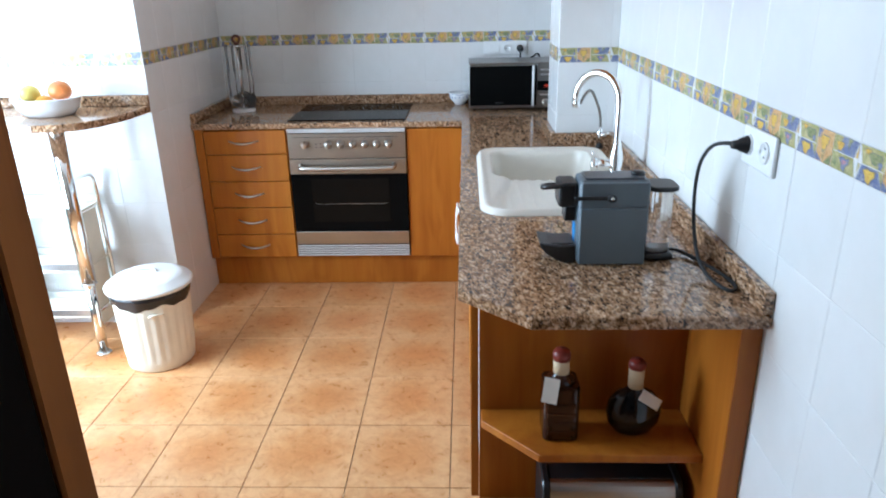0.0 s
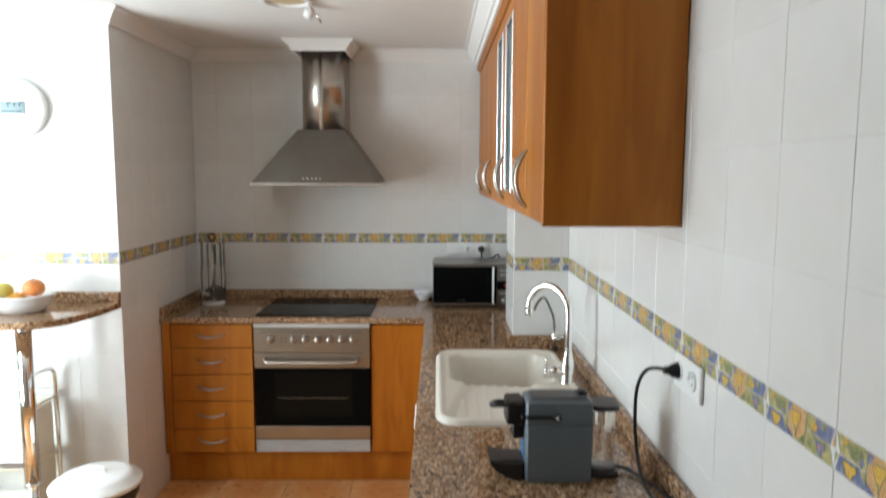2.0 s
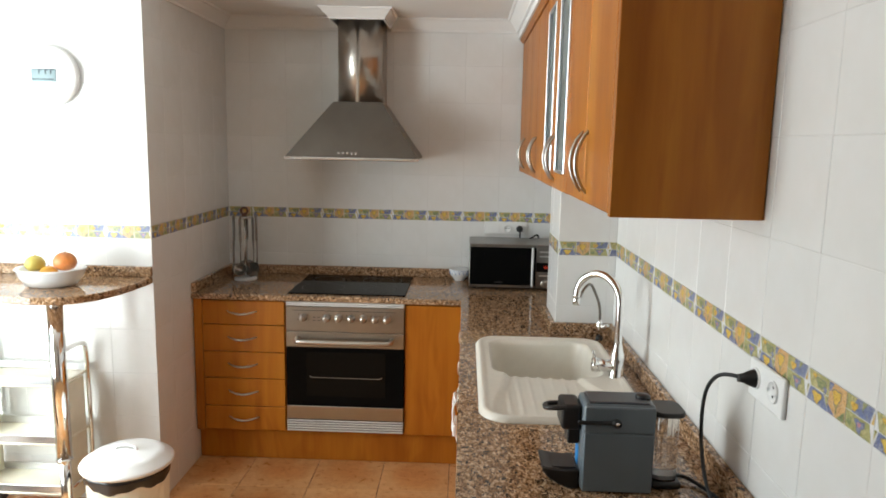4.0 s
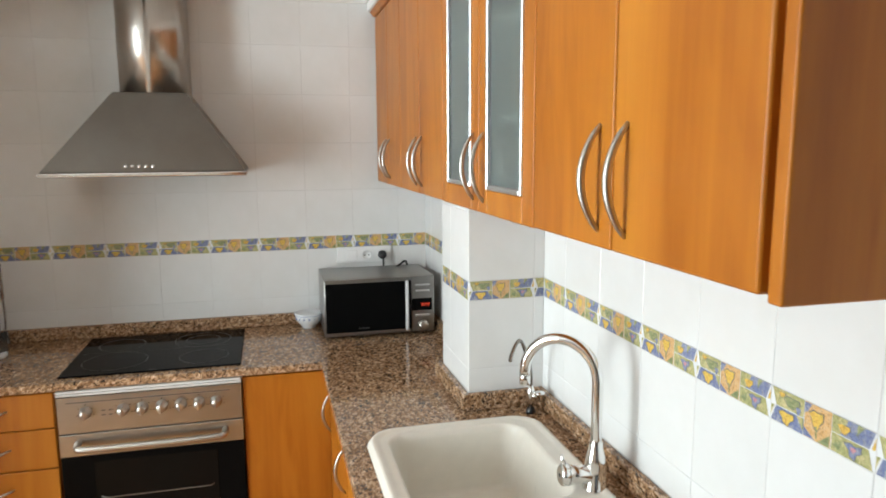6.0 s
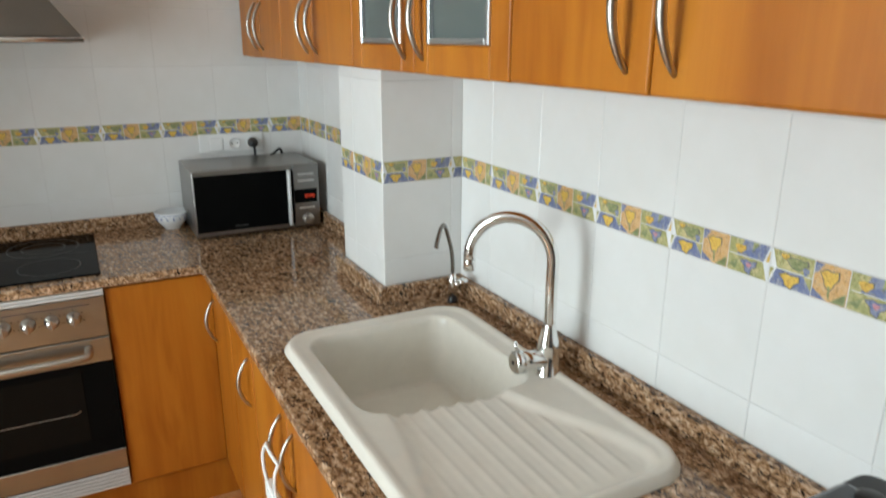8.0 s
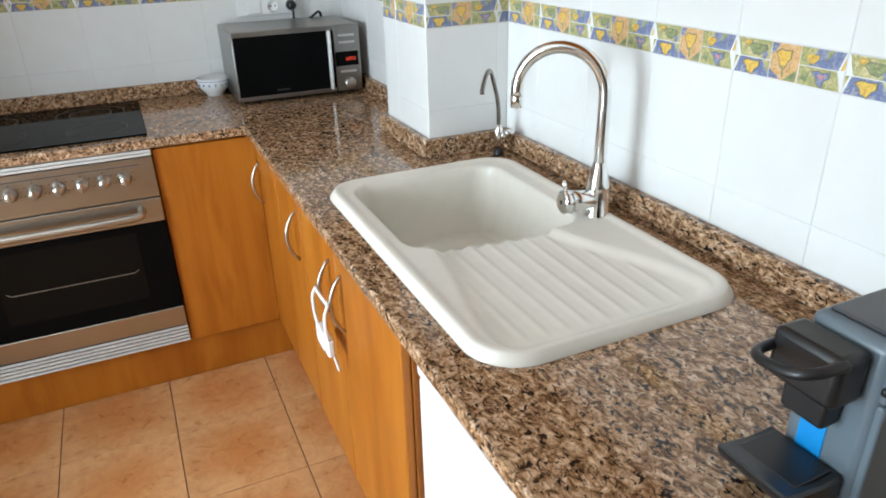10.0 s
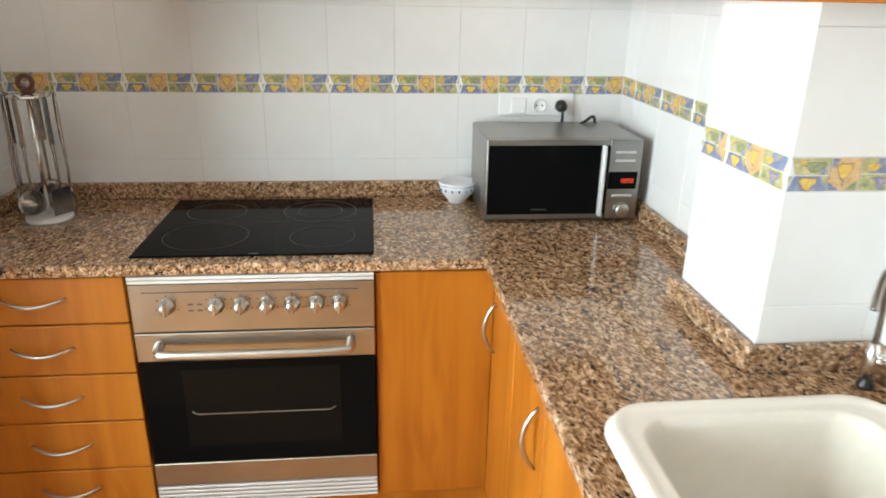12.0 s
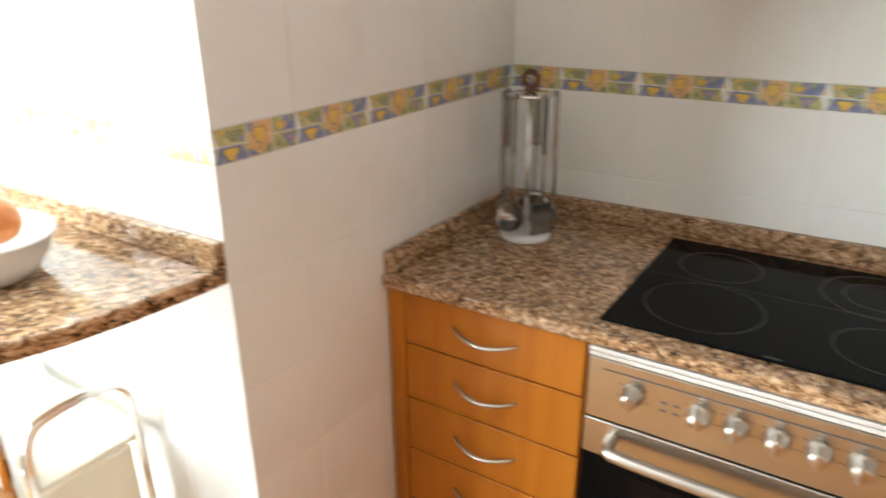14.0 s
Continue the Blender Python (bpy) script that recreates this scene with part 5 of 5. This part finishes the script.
f.box((-0.10, OPEN_Y0 + 0.05, OPEN_Z - 0.05), (-0.02, OPEN_Y1 - 0.05, OPEN_Z), FRAME_DARK, 0.003)
tagged(f.done("door_2_frame"), "dark metal balcony door frame", kind="structure")

# recessed ceiling lamps
def downlight(x, y, r, label):
    e = thing("ceiling_lamp", (x, y, CEIL), label, "lamp", "recessed ceiling lamps")
    Shape().lathe([(r, 0), (r + 0.004, -0.005), (r - 0.006, -0.012), (r - 0.024, -0.010), (r - 0.026, -0.001)], WHITE, (x, y, CEIL - 0.0005), 40).done("rim", e)
    return e
e = downlight(1.442, 2.892, 0.112, "round white ceiling lamp with frosted glass")
Shape().lathe([(0.085, -0.002), (0.085, -0.006), (0.05, -0.012), (0, -0.014)], LAMPGLASS, (1.442, 2.892, CEIL), 36).done("glass", e)
e = downlight(1.852, 3.890, 0.105, "round ceiling lamp with its bulb hanging out")
Shape().lathe([(0.078, -0.0015), (0.07, -0.004), (0, -0.004)], BAND, (1.852, 3.890, CEIL), 36).done("glass", e)
s = Shape().tube([(1.935, 3.905, CEIL - 0.006), (1.940, 3.955, CEIL - 0.03), (1.935, 3.985, CEIL - 0.035)], 0.007, WHITE, 8, 1)
s.lathe([(0.022, 0), (0.020, 0.03), (0.012, 0.036), (0, 0.036)], WHITE, seg=16, m=pose(1.920, 3.985, CEIL - 0.04, 60, 0, 30))
s.tube([(1.950, 3.985, CEIL - 0.035), (1.965, 4.005, CEIL - 0.05), (1.970, 4.010, CEIL - 0.062)], 0.005, CHROME, 8)
s.done("bulb", e)

# outside: balcony slab and the facade across the street
slab("ground", (-60, -60, -3.2), (-0.12, 60, -3.0), FACADE, "pale street ground outside the balcony")
slab("balcony_floor", (-1.2, 1.2, -0.2), (-0.13, 4.4, -0.02), FLOOR, "tiled balcony floor outside the door")

# ---------------------------------------------------------------- tiles
tile_cache = {}
def tile_mesh(w_, h_, mat, proud, name="tile"):
    """A pillowed tile lying on its back wall plane: u across, v up, face towards +w."""
    key = (round(w_, 4), round(h_, 4), mat.name, proud)
    if key not in tile_cache:
        g, ch = (0.0016 if name == "floor_tile" else 0.0006), 0.0010
        bm = bmesh.new()
        a = [bm.verts.new(p) for p in ((g, g, 0), (w_ - g, g, 0), (w_ - g, h_ - g, 0), (g, h_ - g, 0))]
        b = [bm.verts.new((p.co.x, p.co.y, proud - ch * 0.7)) for p in a]
        k = g + ch
        c_ = [bm.verts.new(p) for p in ((k, k, proud), (w_ - k, k, proud), (w_ - k, h_ - k, proud), (k, h_ - k, proud))]
        for lo, hi in ((a, b), (b, c_)):
            for i in range(4):
                bm.faces.new((lo[i], lo[(i + 1) % 4], hi[(i + 1) % 4], hi[i]))
        bm.faces.new(c_)
        mesh = bpy.data.meshes.new(name)
        bm.to_mesh(mesh)
        bm.free()
        mesh.materials.append(mat)
        tile_cache[key] = mesh
    return tile_cache[key]


def listello(w_):
    """A border tile: painted tesserae with pale joints, cut to width w_."""
    key = ("border", round(w_, 3))
    if key in tile_cache:
        return tile_cache[key]
    H = BAND1 - BAND0
    s = Shape()
    def poly(pts, mat, z=0.0086):
        pts = [(min(max(u, 0.0012), w_ - 0.0012), v) for u, v in pts]
        if max(u for u, v in pts) - min(u for u, v in pts) < 0.002:
            return
        s.paint([s.bm.faces.new([s.bm.verts.new((u, v * H, z)) for u, v in pts])], mat)
    def blob(u, v, ru, rv, mat, z=0.0090, n=9, wob=0.25):
        if u + ru > w_ - 0.001 or u - ru < 0.001:
            return
        if mat is not OUTLINE and ru > 0.006:
            blob(u, v, ru * 1.16, rv * 1.16, OUTLINE, z - 0.0002, n, wob)
        s.paint([s.bm.faces.new([s.bm.verts.new((u + ru * (1 + wob * math.sin(3 * a)) * math.cos(a), v * H + rv * (1 + wob * math.sin(3 * a)) * math.sin(a), z)) for a in (2 * math.pi * i / n for i in range(n))])], mat)
    s.box((0.0006, 0.0006, 0), (w_ - 0.0006, H - 0.0006, 0.008), CERAMIC, 0.001)
    # leaf and flower field
    poly([(0.003, 0.985), (0.0705, 0.985), (0.0705, 0.49), (0.0125, 0.49)], M_GREEN)
    poly([(0.0115, 0.465), (0.0705, 0.465), (0.0705, 0.015), (0.003, 0.015)], M_BLUE)
    blob(0.045, 0.74, 0.016, 0.008, M_OLIVE)
    blob(0.036, 0.25, 0.014, 0.010, M_YELLOW, wob=0.35)
    poly([(0.056, 0.465), (0.0705, 0.465), (0.0705, 0.12)], M_GREEN, 0.0089)
    blob(0.060, 0.60, 0.005, 0.006, M_BLUE)
    blob(0.024, 0.86, 0.007, 0.004, M_YELLOW)
    # tulip field
    poly([(0.072, 0.985), (0.1235, 0.985), (0.1235, 0.015), (0.072, 0.015)], M_ORANGE)
    poly([(0.072, 0.97), (0.086, 0.97), (0.078, 0.72), (0.072, 0.66)], M_BLUE, 0.0089)
    poly([(0.072, 0.28), (0.095, 0.03), (0.072, 0.03)], M_BLUE, 0.0089)
    poly([(0.100, 0.03), (0.122, 0.36), (0.122, 0.03)], M_OLIVE, 0.0089)
    blob(0.096, 0.62, 0.012, 0.013, M_YELLOW, wob=0.3)
    poly([(0.0945, 0.42), (0.0975, 0.42), (0.099, 0.10), (0.096, 0.10)], M_OLIVE, 0.0091)
    # blue over green field
    poly([(0.125, 0.985), (0.1972, 0.985), (0.189, 0.525), (0.125, 0.525)], M_BLUE)
    poly([(0.125, 0.505), (0.188, 0.505), (0.1972, 0.015), (0.125, 0.015)], M_GREEN)
    poly([(0.125, 0.985), (0.152, 0.985), (0.140, 0.525), (0.125, 0.525)], M_GREEN, 0.0089)
    poly([(0.168, 0.985), (0.180, 0.985), (0.168, 0.70)], M_OLIVE, 0.0089)
    blob(0.146, 0.72, 0.010, 0.007, M_YELLOW)
    blob(0.164, 0.28, 0.012, 0.010, M_BLUE, wob=0.45)
    blob(0.164, 0.30, 0.005, 0.004, M_PINK, 0.0093)
    poly([(0.126, 0.20), (0.146, 0.40), (0.140, 0.10)], M_OLIVE, 0.0089)
    # slivers beside the zigzag joint
    poly([(0.199, 0.88), (0.199, 0.56), (0.1925, 0.54)], M_YELLOW)
    poly([(0.0012, 0.12), (0.0085, 0.47), (0.0012, 0.45)], M_GREEN)
    bmesh.ops.recalc_face_normals(s.bm, faces=[f for f in s.bm.faces if abs(f.calc_center_median().z - 0.0088) > 0.001])
    for f_ in s.bm.faces:
        f_.normal_update()
        if f_.calc_center_median().z > 0.0084 and f_.normal.z < 0:
            f_.normal_flip()
    mesh = bpy.data.meshes.new("border_tile")
    s.bm.to_mesh(mesh)
    s.bm.free()
    for m in s.mats:
        mesh.materials.append(m)
    tile_cache[key] = mesh
    return mesh


def tiled(parent, origin, across, length, start, z_min=0.0, flip=False, z_max=CEIL):
    """Tiles on a wall plane from origin along across; start: where the first full joint lies."""
    across = Vector(across)
    out = across.cross(Vector((0, 0, 1)))
    rot = Matrix((across, (0, 0, 1), out)).transposed().to_4x4()
    inv = world_of(parent).inverted()
    cuts = [0.0]
    q = start
    while q < length - 0.012:
        if q > 0.012:
            cuts.append(q)
        q += 0.2
    cuts.append(length)
    for z0, z1 in zip(JOINTS, JOINTS[1:]):
        if z1 <= z_min + 0.01 or z0 >= z_max - 0.005:
            continue
        z0, z1 = max(z0, z_min), min(z1, z_max)
        border = abs(z0 - BAND0) < 1e-6 and abs(z1 - BAND1) < 1e-6
        for a, b in zip(cuts, cuts[1:]):
            mesh = listello(b - a) if border else tile_mesh(b - a, z1 - z0, TILE, 0.008)
            ob = new("border_tile" if border else "tile", mesh)
            ob.parent = parent
            ob.matrix_parent_inverse = inv
            jig = Matrix.Rotation(random.gauss(0, 0.0012), 4, "X") @ Matrix.Rotation(random.gauss(0, 0.0012), 4, "Y")
            p = Vector(origin) + across * a + Vector((0, 0, z0))
            ob.matrix_basis = Matrix.Translation(p) @ rot @ jig


# faces of the walls; the grout lies 8 mm behind the glaze
tiled(wall_back, (NICHE, BACK + 0.008, 0), (1, 0, 0), RIGHT - NICHE, 0.137, 0.80)
tiled(alcove, (ALCOVE + 0.008, BACK, 0), (0, -1, 0), BACK - COL_Y1, 0.11, TOP + 0.002)
tiled(wall_right, (RIGHT + 0.008, COL_Y0, 0), (0, -1, 0), COL_Y0 - 1.62, 0.15, 0.0)
tiled(column, (COL_X, COL_Y0 + 0.008, 0), (1, 0, 0), RIGHT - COL_X, 0.2, TOP + 0.002)
tiled(column, (COL_X + 0.008, COL_Y1, 0), (0, -1, 0), COL_Y1 - COL_Y0, 0.1, TOP + 0.002)
tiled(pier, (NICHE - 0.008, PIER, 0), (0, 1, 0), BACK - PIER, 0.18, 0.0)
tiled(pier, (0.001, PIER + 0.008, 0), (1, 0, 0), NICHE - 0.001, 0.057, 0.0)

# floor
step = GRID_F
ix0, iy0 = 2.022 - 7 * step, 2.868 - 27 * step
for i in range(10):
    for j in range(36):
        x0, x1 = max(ix0 + i * step, -0.04), min(ix0 + (i + 1) * step, RIGHT + 0.0)
        y0, y1 = max(iy0 + j * step, -6.0), min(iy0 + (j + 1) * step, BACK)
        if x1 - x0 < 0.02 or y1 - y0 < 0.02 or (y1 < 1.55 and x1 < 1.9):
            continue
        ob = new("floor_tile", tile_mesh(x1 - x0, y1 - y0, FLOOR, 0.006, "floor_tile"))
        ob.parent = floor
        ob.matrix_basis = Matrix.Translation((x0, y0, -0.006 + random.gauss(0, 0.0002)))
